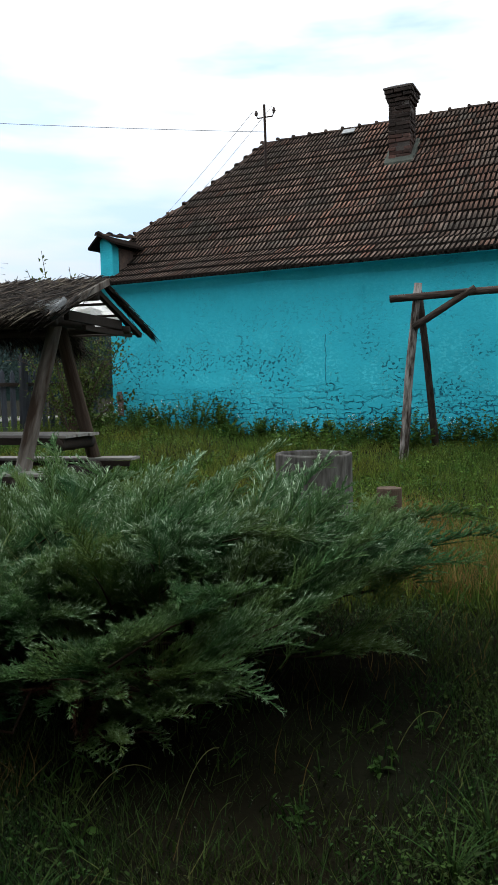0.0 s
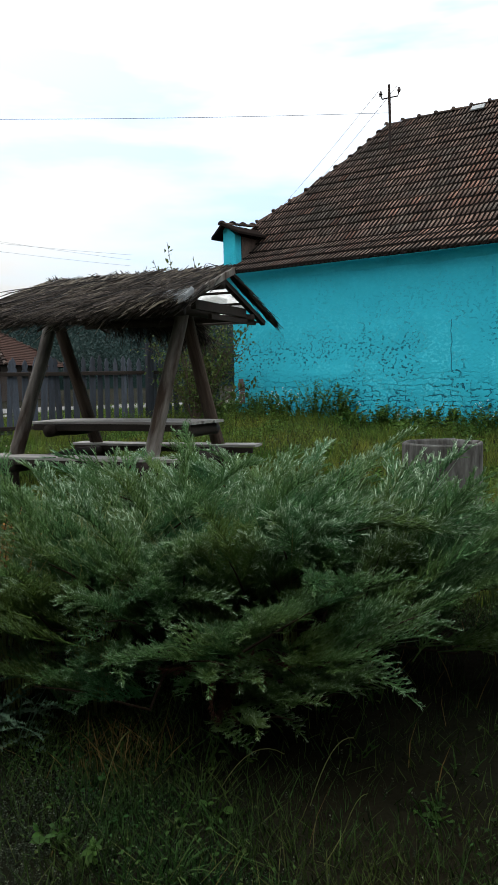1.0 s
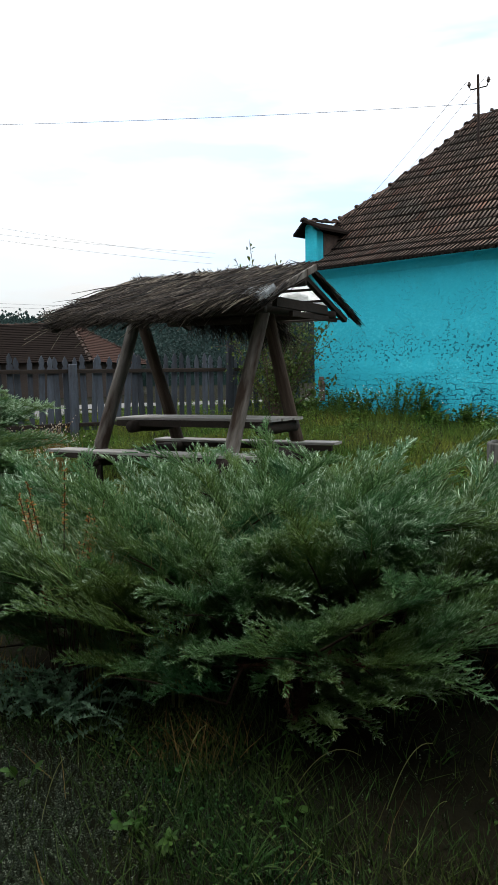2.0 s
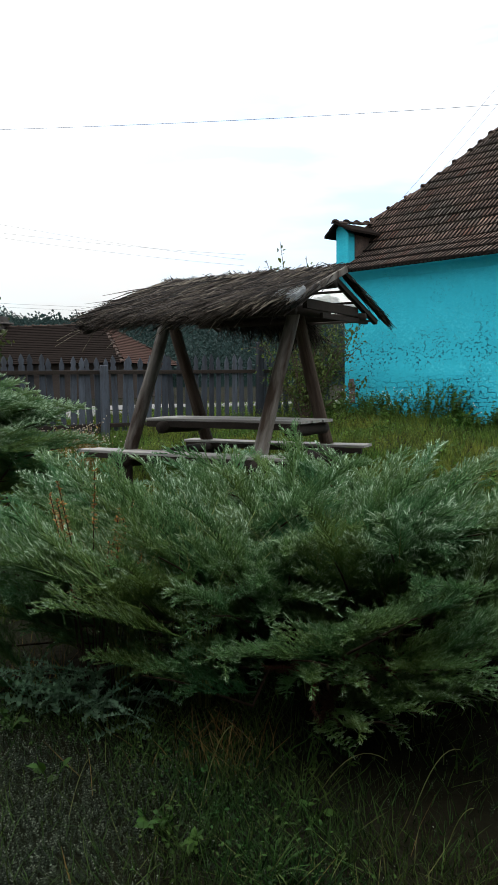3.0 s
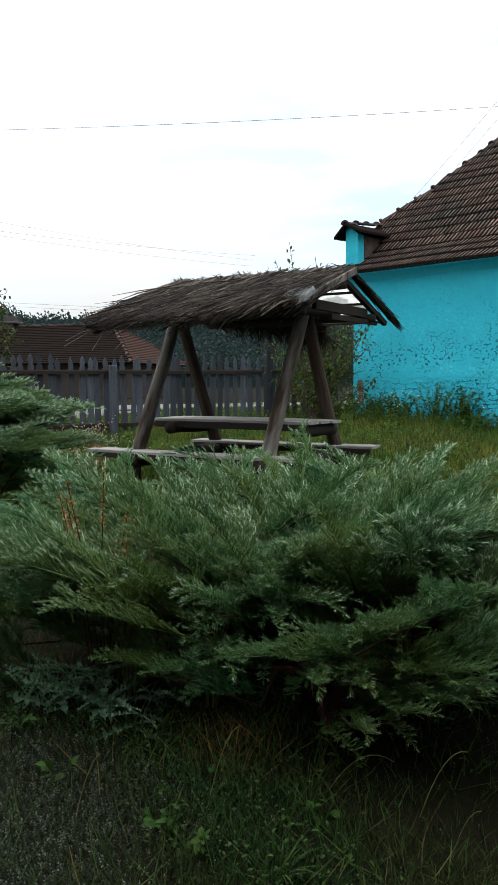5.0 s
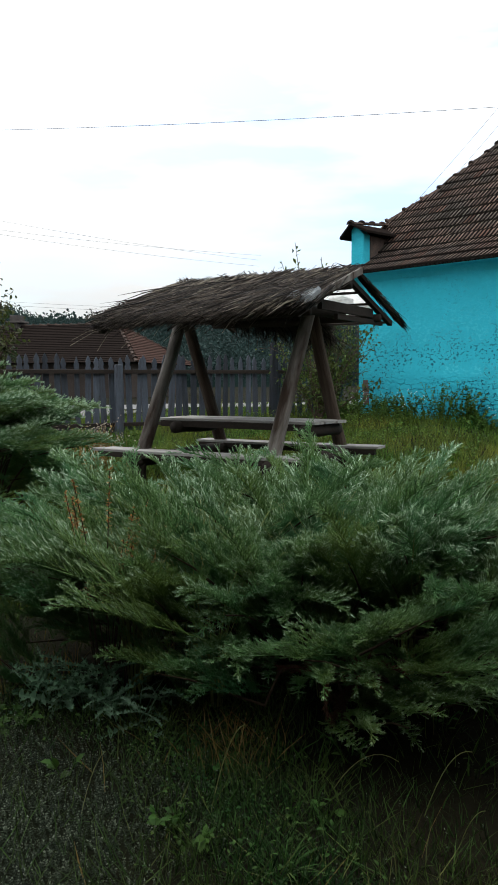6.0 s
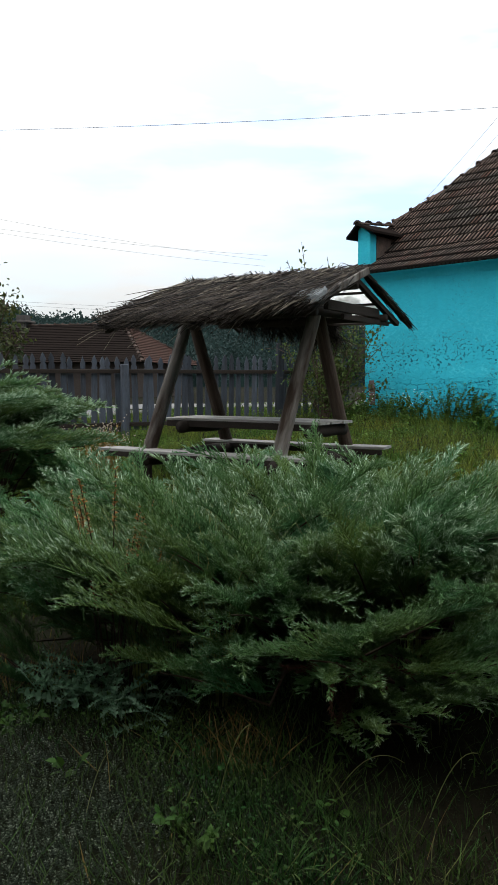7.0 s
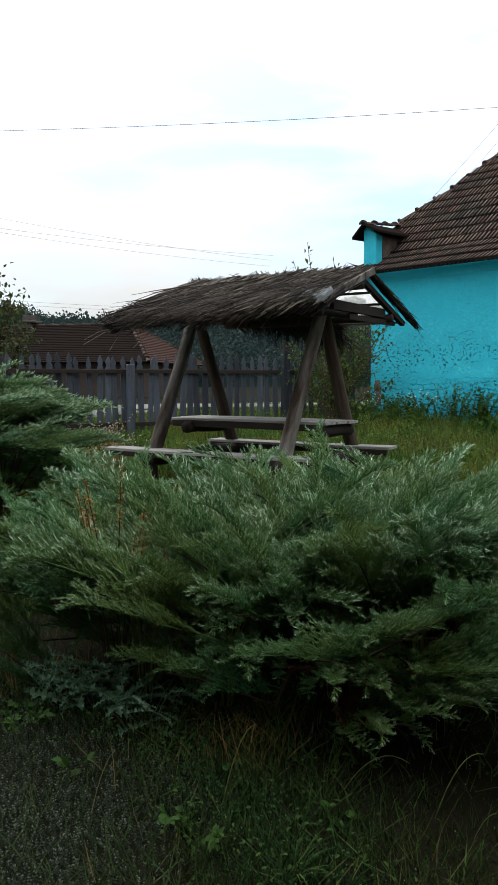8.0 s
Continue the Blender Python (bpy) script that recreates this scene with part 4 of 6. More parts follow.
# ---- thatched picnic shelter ----
shelter = thing("picnic_shelter", "log picnic table and benches under a ragged reed-thatched roof", "shelter", at=(-2.866, 8.518, 0))
shelter.rotation_euler = (0, 0, radians(-13.45))
UA, UB = -0.998, 0.744
for i, uu in enumerate((UA, UB)):
    for sgn in (-1, 1):
        foot = (uu + 0.03 * sgn, sgn * (0.738 + 0.427 * 0.62), 0.18)
        topp = (uu - 0.04 * sgn, sgn * 0.03, 2.46)
        log_part("post", foot, topp, 0.086, 0.070, M["post"] if sgn < 0 else M["log"], shelter, seed=i * 7 + sgn, seg=14, rings=12, wob=0.03)
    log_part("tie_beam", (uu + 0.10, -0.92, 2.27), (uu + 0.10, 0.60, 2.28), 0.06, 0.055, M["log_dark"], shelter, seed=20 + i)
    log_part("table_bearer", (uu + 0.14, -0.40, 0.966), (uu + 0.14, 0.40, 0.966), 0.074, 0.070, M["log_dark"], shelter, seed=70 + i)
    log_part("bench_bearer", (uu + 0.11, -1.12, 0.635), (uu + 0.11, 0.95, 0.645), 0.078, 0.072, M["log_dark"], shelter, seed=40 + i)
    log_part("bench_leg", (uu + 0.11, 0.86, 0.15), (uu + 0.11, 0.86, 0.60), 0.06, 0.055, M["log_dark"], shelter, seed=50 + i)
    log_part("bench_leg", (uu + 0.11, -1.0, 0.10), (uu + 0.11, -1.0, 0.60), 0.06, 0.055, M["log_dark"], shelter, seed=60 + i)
for v, z in ((-0.22, 1.060), (0.015, 1.0615), (0.25, 1.0585)):
    part("tabletop_board", plank((-1.17 - 0.04 * v, v, z), (1.0 + 0.1 * v, v, z - 0.005), 0.228, 0.030, lift=0.006), M["board"], shelter)
for v, z, u0, u1 in ((-1.0, 0.728, -1.56, 1.28), (-0.845, 0.726, -1.50, 1.25), (0.70, 0.732, -1.28, 1.30), (0.855, 0.730, -1.3, 1.27)):
    part("bench_board", plank((u0, v, z), (u1, v, z + 0.006), 0.15, 0.030, lift=-0.006), M["board"], shelter)
# Near-black aprons also stand in for the shaded front edges of the boards.
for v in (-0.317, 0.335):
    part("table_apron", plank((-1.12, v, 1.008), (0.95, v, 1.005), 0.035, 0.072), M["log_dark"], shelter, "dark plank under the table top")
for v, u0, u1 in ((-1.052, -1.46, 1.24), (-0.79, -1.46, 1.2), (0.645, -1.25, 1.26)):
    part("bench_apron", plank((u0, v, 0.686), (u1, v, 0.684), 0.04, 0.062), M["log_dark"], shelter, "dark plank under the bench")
RIDGE, FRONT, REAR = (0.0, 2.645), (-1.46, 2.07), (1.16, 2.22)
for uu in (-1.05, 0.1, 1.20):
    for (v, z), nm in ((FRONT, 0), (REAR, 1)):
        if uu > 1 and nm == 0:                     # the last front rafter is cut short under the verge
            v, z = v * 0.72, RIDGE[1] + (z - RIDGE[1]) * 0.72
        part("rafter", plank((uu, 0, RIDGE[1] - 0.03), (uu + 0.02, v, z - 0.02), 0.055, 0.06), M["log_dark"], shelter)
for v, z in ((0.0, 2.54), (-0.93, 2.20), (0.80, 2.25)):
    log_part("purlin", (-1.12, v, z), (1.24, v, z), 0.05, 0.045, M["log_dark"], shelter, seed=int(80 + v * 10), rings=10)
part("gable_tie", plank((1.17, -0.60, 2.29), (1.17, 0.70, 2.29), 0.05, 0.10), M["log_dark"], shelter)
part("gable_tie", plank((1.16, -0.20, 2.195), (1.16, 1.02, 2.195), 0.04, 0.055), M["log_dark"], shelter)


def reed_template():
    """One reed: a thin three-sided stalk along +x, drooping a little."""
    V, F = [], []
    for i, (x, z, r) in enumerate(((0, 0, 0.8), (0.5, 0.012, 1.0), (1.0, -0.01, 0.35))):
        for k in range(3):
            a = 2 * math.pi * k / 3
            V.append((x, r * 0.006 * math.cos(a), z + r * 0.006 * math.sin(a)))
    for i in range(2):
        for k in range(3):
            F.append((i * 3 + k, i * 3 + (k + 1) % 3, i * 3 + 3 + (k + 1) % 3, i * 3 + 3 + k))
    return np.array(V), np.array(F)


RV, RF = reed_template()


def thatch_slope(name, u0, u1, v_end, z_end, n, seed, cut=0.0, short=0.0):
    """Reeds laid down a slope in ragged courses over a matted underlayer."""
    r = np.random.default_rng(seed)
    U, K = r.uniform(u0, u1, n), r.random(n) ** 0.9 * 0.93 - 0.06
    drop = np.array([0, v_end, z_end - RIDGE[1]])
    L = np.linalg.norm(drop)
    D = np.tile(drop / L, (len(U), 1)) + r.normal(0, 0.085, (len(U), 3)) * (1, 1, 0.6)
    D[:, 0] -= 0.05
    wild = (r.random(len(U)) < 0.012) & (K > 0.3)
    D[wild] += r.normal(0, 0.13, (wild.sum(), 3))
    length = r.uniform(0.45, 0.95, len(U))
    K = np.minimum(K, 0.99 - cut * np.clip((U - 0.45) / 0.85, 0, 1) - short * np.clip((0.15 - U) / 1.0, 0, 1) - length / L * r.uniform(0.75, 1.0, len(U)))
    T = np.stack([U, v_end * K, RIDGE[1] + 0.05 + (z_end - RIDGE[1]) * K + r.uniform(-0.03, 0.055, len(U))], 1)
    R = frames_along(D, r)
    R = R * np.stack([length, np.full(len(U), 1.0), np.ones(len(U))], 1)[:, None, :]
    thick = r.choice((0.45, 0.8, 1.3), len(U), p=(0.4, 0.4, 0.2)) * r.uniform(0.8, 1.3, len(U))
    R[:, :, 1:] *= thick[:, None, None]
    return part(name, scatter(name, RV, RF, R, T), M["thatch"], shelter, "grey-brown ragged reed thatch")


def underlay(u0, u1, v0, v1, z0, z1, seed, cut=0.0, short=0.0):
    bm = bmesh.new()
    nu, nv = 26, 16
    def pt(i, j, dz):
        u = u0 + (u1 - u0) * i / nu
        k = j / nv * (1 - cut * min(1.0, max(0.0, (u - 0.45) / 0.85)) - short * min(1.0, max(0.0, (0.15 - u) / 1.0)))
        rag = 0.05 * noise.noise((i * 0.9, seed, 0)) if j == nv else 0
        return (u + 0.02 * noise.noise((j * 0.8, i * 0.2, seed)), v0 + (v1 - v0) * (k + rag), z0 + (z1 - z0) * k + dz + 0.03 * noise.noise((i * 0.4, j * 0.4, seed)))
    A = [[bm.verts.new(pt(i, j, 0.03)) for j in range(nv + 1)] for i in range(nu + 1)]
    B = [[bm.verts.new(pt(i, j, -0.03)) for j in range(nv + 1)] for i in range(nu + 1)]
    for i in range(nu):
        for j in range(nv):
            bm.faces.new((A[i][j], A[i + 1][j], A[i + 1][j + 1], A[i][j + 1]))
            bm.faces.new((B[i][j], B[i][j + 1], B[i + 1][j + 1], B[i + 1][j]))
    for i in range(nu):
        for r in (0, nv):
            bm.faces.new((A[i][r], A[i + 1][r], B[i + 1][r], B[i][r]))
    for j in range(nv):
        for c in (0, nu):
            bm.faces.new((A[c][j], A[c][j + 1], B[c][j + 1], B[c][j]))
    return bm


part("thatch_mat", underlay(-1.04, 1.22, 0.02, FRONT[0], RIDGE[1] + 0.03, FRONT[1] + 0.05, 1, 0.26), M["thatch"], shelter)
part("thatch_mat", underlay(-1.06, 0.30, -0.02, 1.36, RIDGE[1] + 0.03, 2.12, 2, short=0.42), M["thatch"], shelter)
thatch_slope("thatch", -1.08, 1.35, FRONT[0], FRONT[1] + 0.02, 9000, 1, cut=0.24)
thatch_slope("thatch", -1.08, 0.38, 1.34, 2.09, 4500, 2, short=0.40)
# a torn fringe hangs from the low corner of the rear slope
rg = np.random.default_rng(31)
n = 420
U = rg.uniform(-0.80, 0.42, n)
K = 1.27 - 0.50 * np.clip((0.15 - U) / 1.0, 0, 1) + rg.normal(0, 0.05, n)
T_ = np.stack([U, K, RIDGE[1] - 0.01 - 0.41 * K + rg.normal(0, 0.02, n)], 1)
D_ = np.stack([rg.normal(0.20, 0.4, n), rg.normal(0.15, 0.25, n), rg.uniform(-1.0, -0.45, n)], 1)
R_ = frames_along(D_, rg) * np.stack([rg.uniform(0.14, 0.34, n), np.full(n, 0.8), np.full(n, 0.8)], 1)[:, None, :]
tagged(part("hanging_fringe", scatter("hanging_fringe", RV, RF, R_, T_), M["thatch"], shelter, "torn hanging reed fringe"), kind="stuff")
# bleached stalks that lie loose on top of the thatch
rg = np.random.default_rng(14)
n = 640
K = rg.random(n) * 0.74
D_ = np.tile([-0.12, FRONT[0], FRONT[1] - RIDGE[1]], (n, 1)) + rg.normal(0, 0.16, (n, 3)) * (1, 1, 0.25)
T_ = np.stack([rg.uniform(-1.05, 1.30, n), FRONT[0] * K, RIDGE[1] + 0.105 + (FRONT[1] - RIDGE[1]) * K + rg.normal(0, 0.008, n)], 1)
R_ = frames_along(D_, rg) * np.stack([rg.uniform(0.25, 0.6, n), np.full(n, 0.75), np.full(n, 0.75)], 1)[:, None, :]
tagged(part("bleached_reed", scatter("bleached_reed", RV, RF, R_, T_), M["pale_reed"], shelter, "loose bleached reeds"), kind="stuff")
# the last bundle of reeds along the rear verge hangs past its rafter
rg = np.random.default_rng(12)
n = 300
K = rg.random(n)
T_ = np.stack([rg.normal(1.26, 0.02, n), 1.14 * K, RIDGE[1] + 0.065 - 0.345 * 1.14 * K + rg.normal(0, 0.014, n)], 1)
D_ = np.tile([0.02, 0.94, -0.34], (n, 1)) + rg.normal(0, 0.03, (n, 3))
R_ = frames_along(D_, rg) * np.stack([rg.uniform(0.35, 0.62, n), np.full(n, 0.8), np.full(n, 0.8)], 1)[:, None, :]
tagged(part("verge_reed", scatter("verge_reed", RV, RF, R_, T_), M["thatch"], shelter, "loose reed bundle along the verge"), kind="stuff")
rg = np.random.default_rng(9)
n = 460
T_ = np.stack([rg.uniform(-1.15, 1.25, n), rg.uniform(-0.10, 0.10, n), np.full(n, RIDGE[1] + 0.06)], 1)
D_ = np.stack([rg.normal(0.55, 0.35, n), rg.normal(0.25, 0.3, n), rg.uniform(-0.08, 0.16, n)], 1)
R_ = frames_along(D_, rg) * np.stack([rg.uniform(0.08, 0.22, n), np.full(n, 1.0), np.ones(n)], 1)[:, None, :]
part("ridge_tuft", scatter("ridge_tuft", RV, RF, R_, T_), M["thatch"], shelter)
part("verge_board", plank((1.385, -0.05, 2.675), (1.345, -1.00, 2.325), 0.022, 0.070), M["post"], shelter, "silvered board along the front verge")
bm = underlay(1.10, 1.37, -0.97, -1.16, 2.375, 2.285, 7)
part("verge_flashing", bm, M["zinc_sheet"], shelter, "crumpled grey sheet at the verge corner")
# the rear slope has lost its reeds past the middle; torn plastic sheeting is left on the battens
bm = underlay(0.36, 1.17, 0.10, 0.80, 2.60, 2.36, 5)
gone = [f for f in bm.faces if noise.noise(f.calc_center_median() * 4.1 + Vector((3, 1, 0))) > 0.24]
bmesh.ops.delete(bm, geom=gone, context="FACES")
part("torn_sheet", bm, M["sheet"], shelter, "torn pale plastic sheet left on the rear slope")
for v in (0.28, 0.58, 0.90, 1.10):
    part("batten", plank((0.30, v, 2.585 - 0.335 * v), (1.22, v, 2.58 - 0.335 * v), 0.045, 0.025), M["log_dark"], shelter)
# stalks that have slipped and dangle from the edges of the thatch
rg = random.Random(23)
for a, b in (((-0.42, -1.36, 2.12), (-0.70, -1.50, 1.86)), ((-1.02, -1.34, 2.12), (-1.32, -1.62, 1.90)), ((-0.90, -1.40, 2.10), (-1.02, -1.52, 1.84)), ((-1.06, -1.36, 2.10), (-1.36, -1.56, 1.96)),
             ((0.10, -1.30, 2.14), (-0.20, -1.42, 1.92)), ((0.62, -1.30, 2.14), (0.52, -1.40, 1.98)), ((1.10, -0.30, 2.50), (0.92, -0.50, 2.16)), ((-0.2, -1.36, 2.12), (-0.30, -1.44, 1.98))):
    mid = (Vector(a) + Vector(b)) / 2 + Vector((0, rg.uniform(-0.02, 0.02), 0.02))
    part("loose_reed", tube([a, mid, b], 0.0045, 5, None, 0.5), M["pale_reed"], shelter, "pale slipped reed stalk")


# ---- swing frame ----
swing = thing("swing_frame", "bare pole swing frame on slanting legs beside the wall", "swing frame")
sr = [((2.02, 10.83, 0.3), (2.25, 10.80, 2.95), 0.066, 0.055), ((2.74, 11.75, 0.4), (2.30, 10.94, 2.86), 0.056, 0.048),
      ((4.35, 10.15, 0.3), (4.52, 10.28, 2.95), 0.075, 0.062), ((4.95, 11.1, 0.4), (4.58, 10.42, 2.86), 0.056, 0.048)]
for i, (a, b, r0, r1) in enumerate(sr):
    log_part("leg", a, b, r0, r1, M["log_silver"] if i % 2 == 0 else M["old_pole"], swing, seed=100 + i, seg=12, rings=10, wob=0.04)
log_part("crossbar", (1.86, 10.80, 2.745), (4.9, 10.22, 2.86), 0.051, 0.056, M["old_pole"], swing, "horizontal pole", seed=110, rings=12, wob=0.05)
log_part("brace", (2.16, 10.68, 2.33), (2.98, 10.56, 2.84), 0.052, 0.045, M["old_pole"], swing, "short slanting brace", seed=111)

# ---- stumps ----
def hollow_stump(name, x, y, r, z0, z1, mat, seed, hollow):
    bm = bmesh.new()
    seg = 36
    prof = [(1.03, z0), (1.0, z0 + (z1 - z0) * 0.3), (0.985, z0 + (z1 - z0) * 0.7), (0.985, z1 - 0.012), (0.965, z1)]
    prof += [(0.91, z1), (0.89, z1 - 0.015), (0.80, z1 - 0.25), (0.0, z1 - 0.26)] if hollow else [(0.6, z1 + 0.004), (0.0, z1)]
    rings = []
    for k, (rr, z) in enumerate(prof):
        if rr == 0.0:
            rings.append([bm.verts.new((x, y, z))])
            continue
        ring = []
        for j in range(seg):
            a = 2 * math.pi * j / seg
            f = 1 + 0.05 * noise.noise((math.cos(a) * 1.5 + seed, math.sin(a) * 1.5, z)) + 0.015 * noise.noise((math.cos(a) * 6, math.sin(a) * 6 + seed, z * 2))
            ring.append(bm.verts.new((x + r * rr * f * math.cos(a), y + r * rr * f * math.sin(a), z + (0.009 if k > 2 else 0.0) * noise.noise((math.cos(a) * 2.5, math.sin(a) * 2.5, seed)) * (hollow or 0.4))))
        rings.append(ring)
    for a, b in zip(rings, rings[1:]):
        for j in range(seg):
            if len(b) == 1:
                bm.faces.new((a[j], a[(j + 1) % seg], b[0]))
            else:
                bm.faces.new((a[j], a[(j + 1) % seg], b[(j + 1) % seg], b[j]))
    bm.faces.new(rings[0][::-1])
    return bm


tagged(part("hollow_stump", hollow_stump("hollow_stump", 0.505, 6.62, 0.34, 0.12, 0.955, M["stump"], 3.0, True), M["stump"], smooth=False),
       "wide grey hollow tree stump standing in the grass", "stump")
tagged(part("small_stump", hollow_stump("small_stump", 1.08, 6.15, 0.100, 0.1, 0.700, M["stump_brown"], 7.0, False), M["stump_brown"]),
       "small brown sawn tree stump in dry grass", "stump")


# ---- junipers ----
def plume_template(seed, shoots=34, subs=8):
    """A juniper plume of unit length along +x: a nodding twig combed with rising side shoots, each set with fine scale-leaved twigs."""
    r = np.random.default_rng(seed)
    V, F, A = [], [], []

    def stalk(p, d, L, w, age0, age1):
        d = d / np.linalg.norm(d)
        s = np.cross(d, (0.3, 0.2, 1.0))
        s /= np.linalg.norm(s)
        t = np.cross(d, s)
        k = len(V)
        V.extend([p + s * w, p - s * w * 0.5 + t * w * 0.87, p - s * w * 0.5 - t * w * 0.87, p + d * L])
        A.extend([age0, age0, age0, age1])
        F.extend([(k, k + 1, k + 3), (k + 1, k + 2, k + 3), (k + 2, k, k + 3)])

    def twiglet(p, d, L, w, age0, age1):
        d = d / np.linalg.norm(d)
        s = np.cross(d, r.normal(0, 1, 3))
        s /= np.linalg.norm(s)
        k = len(V)
        V.extend([p + s * w * 0.7, p - s * w * 0.7, p + d * L])
        A.extend([age0, age0, age1])
        F.append((k, k + 1, k + 2))

    bend = r.uniform(-0.06, 0.06)

    def axis(x):
        return np.array([x, bend * math.sin(2.6 * x), 0.24 * x * x - 0.22 * x ** 4])

    for i in range(shoots + 1):
        x = 0.10 + 0.90 * i / shoots
        p = axis(x)
        tan = axis(x + 0.02) - p
        tan /= np.linalg.norm(tan)
        side = 1 if i % 2 else -1
        d = tan * 0.85 + np.array([0, side * r.uniform(0.20, 0.60), r.uniform(0.05, 0.68)])
        if i == shoots:
            d = tan
        d /= np.linalg.norm(d)
        L = (0.26 - 0.13 * x) * r.uniform(0.65, 1.25)
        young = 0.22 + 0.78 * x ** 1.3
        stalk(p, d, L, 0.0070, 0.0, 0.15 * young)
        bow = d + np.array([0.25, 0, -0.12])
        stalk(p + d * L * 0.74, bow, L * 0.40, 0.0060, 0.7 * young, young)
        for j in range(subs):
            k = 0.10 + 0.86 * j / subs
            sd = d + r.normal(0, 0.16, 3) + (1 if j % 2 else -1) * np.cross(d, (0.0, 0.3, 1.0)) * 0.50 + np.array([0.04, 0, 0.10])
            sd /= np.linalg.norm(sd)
            q, sl, paleness = p + d * L * k, L * (0.48 - 0.22 * k) * r.uniform(0.7, 1.3), young * (0.08 + 0.85 * k ** 2.2)
            twiglet(q, sd, sl, 0.0066, 0.0, paleness)
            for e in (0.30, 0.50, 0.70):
                twiglet(q + sd * sl * e, sd + r.normal(0, 0.42, 3), sl * (0.62 - 0.35 * e), 0.0062, paleness * 0.4, paleness)
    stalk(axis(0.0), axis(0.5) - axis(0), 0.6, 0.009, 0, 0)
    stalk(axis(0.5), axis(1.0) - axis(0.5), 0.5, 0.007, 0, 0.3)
    return np.array(V), np.array(F), np.array(A)


PLUMES = [plume_template(s) for s in (1, 2, 3, 4, 5, 6)]


def juniper(label, cx, cy, ax, ay, az, limbs, per, seed, size=0.40, turn=0.0, sweep=(0, 0, 0), skirt=9, rim=0.46, pale=1.0, sprays=(), rise=-0.2, hollow=0.80, bare=False):
    """A spreading juniper: arching limbs from one root, each ending in a fan of near-parallel plumes; dark hollows lie between the limbs."""
    r = np.random.default_rng(seed)
    z0 = float(ground_z(cx, cy))
    bush = thing("juniper", label, "shrub", at=(cx, cy, z0))
    bush.rotation_euler = (0, 0, radians(turn))
    wood = bmesh.new()
    P, D, S, G, ends = [], [], [], [], []

    def fan(tip, d0, n, lit, deep, size_):
        """One limb: a woody arch to the tip and plumes along its outer stretch."""
        d0 = d0 / np.linalg.norm(d0)
        reach = size_ * r.uniform(1.2, 1.7)
        heel = tip - d0 * reach - np.array([0, 0, 0.10 * reach])
        root = np.array([tip[0] * 0.12, tip[1] * 0.12, 0.03])
        bendp = (root + heel) / 2 + np.array([0, 0, 0.08])
        tube([root, bendp, heel, (heel + tip) / 2 + np.array([0, 0, 0.03]), tip - d0 * size_ * 0.5], 0.010, 5, wood, 0.22)
        lat = np.cross(d0, (0, 0, 1.0))
        lat /= np.linalg.norm(lat) + 1e-6
        ends.append(tip)
        for i in range(n):
            k = (i / max(1, n - 1)) ** 0.9 * deep
            side = 0.0 if i == 0 else (1 if i % 2 else -1) * r.uniform(0.05, 0.50)
            d = d0 + lat * side + np.array([0, 0, r.uniform(-0.10, 0.22)]) + r.normal(0, 0.07, 3)
            d /= np.linalg.norm(d)
            s_ = size_ * r.uniform(0.75, 1.2) * (1.15 if i == 0 else 1.0)
            base = tip - d0 * (size_ * 0.95 + reach * k * 0.75) + lat * side * 0.16 + r.normal(0, 0.015, 3)
            P.append(base)
            D.append(d - np.array([0, 0, 0.05]))
            S.append(s_)
            # Plumes further in get duller tips: inner shade is put into the colour.
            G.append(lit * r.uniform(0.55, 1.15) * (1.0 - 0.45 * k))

    wind = np.array(sweep, float)
    made = 0
    while made < limbs:
        phi, rad = r.uniform(0, 2 * np.pi), math.sqrt(r.uniform(0.0, 1.0))
        x, y = ax * math.cos(phi) * rad, ay * math.sin(phi) * rad
        if bare and rad > 0.70 and 3.35 < phi < 4.45 and r.random() < 0.65:
            made += 0.3
            continue                               # thin and dark on the side away from the light
        crown = rim + (az - rim) * max(0.0, 1 - rad ** 3.0) ** 0.7
        crown *= 1 + rise * rad * rad * max(0.0, math.cos(phi))
        if 5.1 < phi < 5.95 and rad > 0.7:
            x, y = x * 0.90, y * 0.90              # a bite in the outline where the crown overhangs
        z = crown * r.choice((0.84, 0.94, 1.04), p=(0.25, 0.35, 0.4)) * r.uniform(0.95, 1.06)
        if rad > 0.84 and not 2.7 < phi < 4.1:
            z *= r.uniform(hollow, 1.0)              # the flank hangs over a dark hollow
        if min([9.0] + [math.hypot(e[0] - x, e[1] - y) for e in ends]) < 0.15:
            made += 0.06
            continue
        out = np.array([math.cos(phi) * ax, math.sin(phi) * ay, 0.0])
        out /= np.linalg.norm(out)
        d0 = out * (0.38 + 0.62 * rad) + np.array([0, 0, 1.0 - 0.60 * rad ** 1.5]) + wind + r.normal(0, 0.24, 3) + np.array([-out[1], out[0], 0]) * r.normal(0, 0.45)
        d0 += out * max(0.0, 0.55 * rad - float(d0 @ out))
        d0[2] = min(d0[2], 0.15 + 1.4 * max(0.0, z - 0.35))
        # Tips on the outer flank are dulled too, as painted shade.
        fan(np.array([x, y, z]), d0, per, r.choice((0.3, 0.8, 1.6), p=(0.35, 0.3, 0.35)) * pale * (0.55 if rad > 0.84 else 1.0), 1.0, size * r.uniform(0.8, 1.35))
        made += 1
    for q in range(skirt):                         # single low limbs that reach out from under the crown
        phi = 2 * np.pi * (q + r.uniform(-0.35, 0.35)) / skirt
        if phi < 4.1 or (q % 3 and phi > 5.2):
            continue                               # fullest on the side that gets the light from the lawn
        rad = r.uniform(0.76, 0.95)
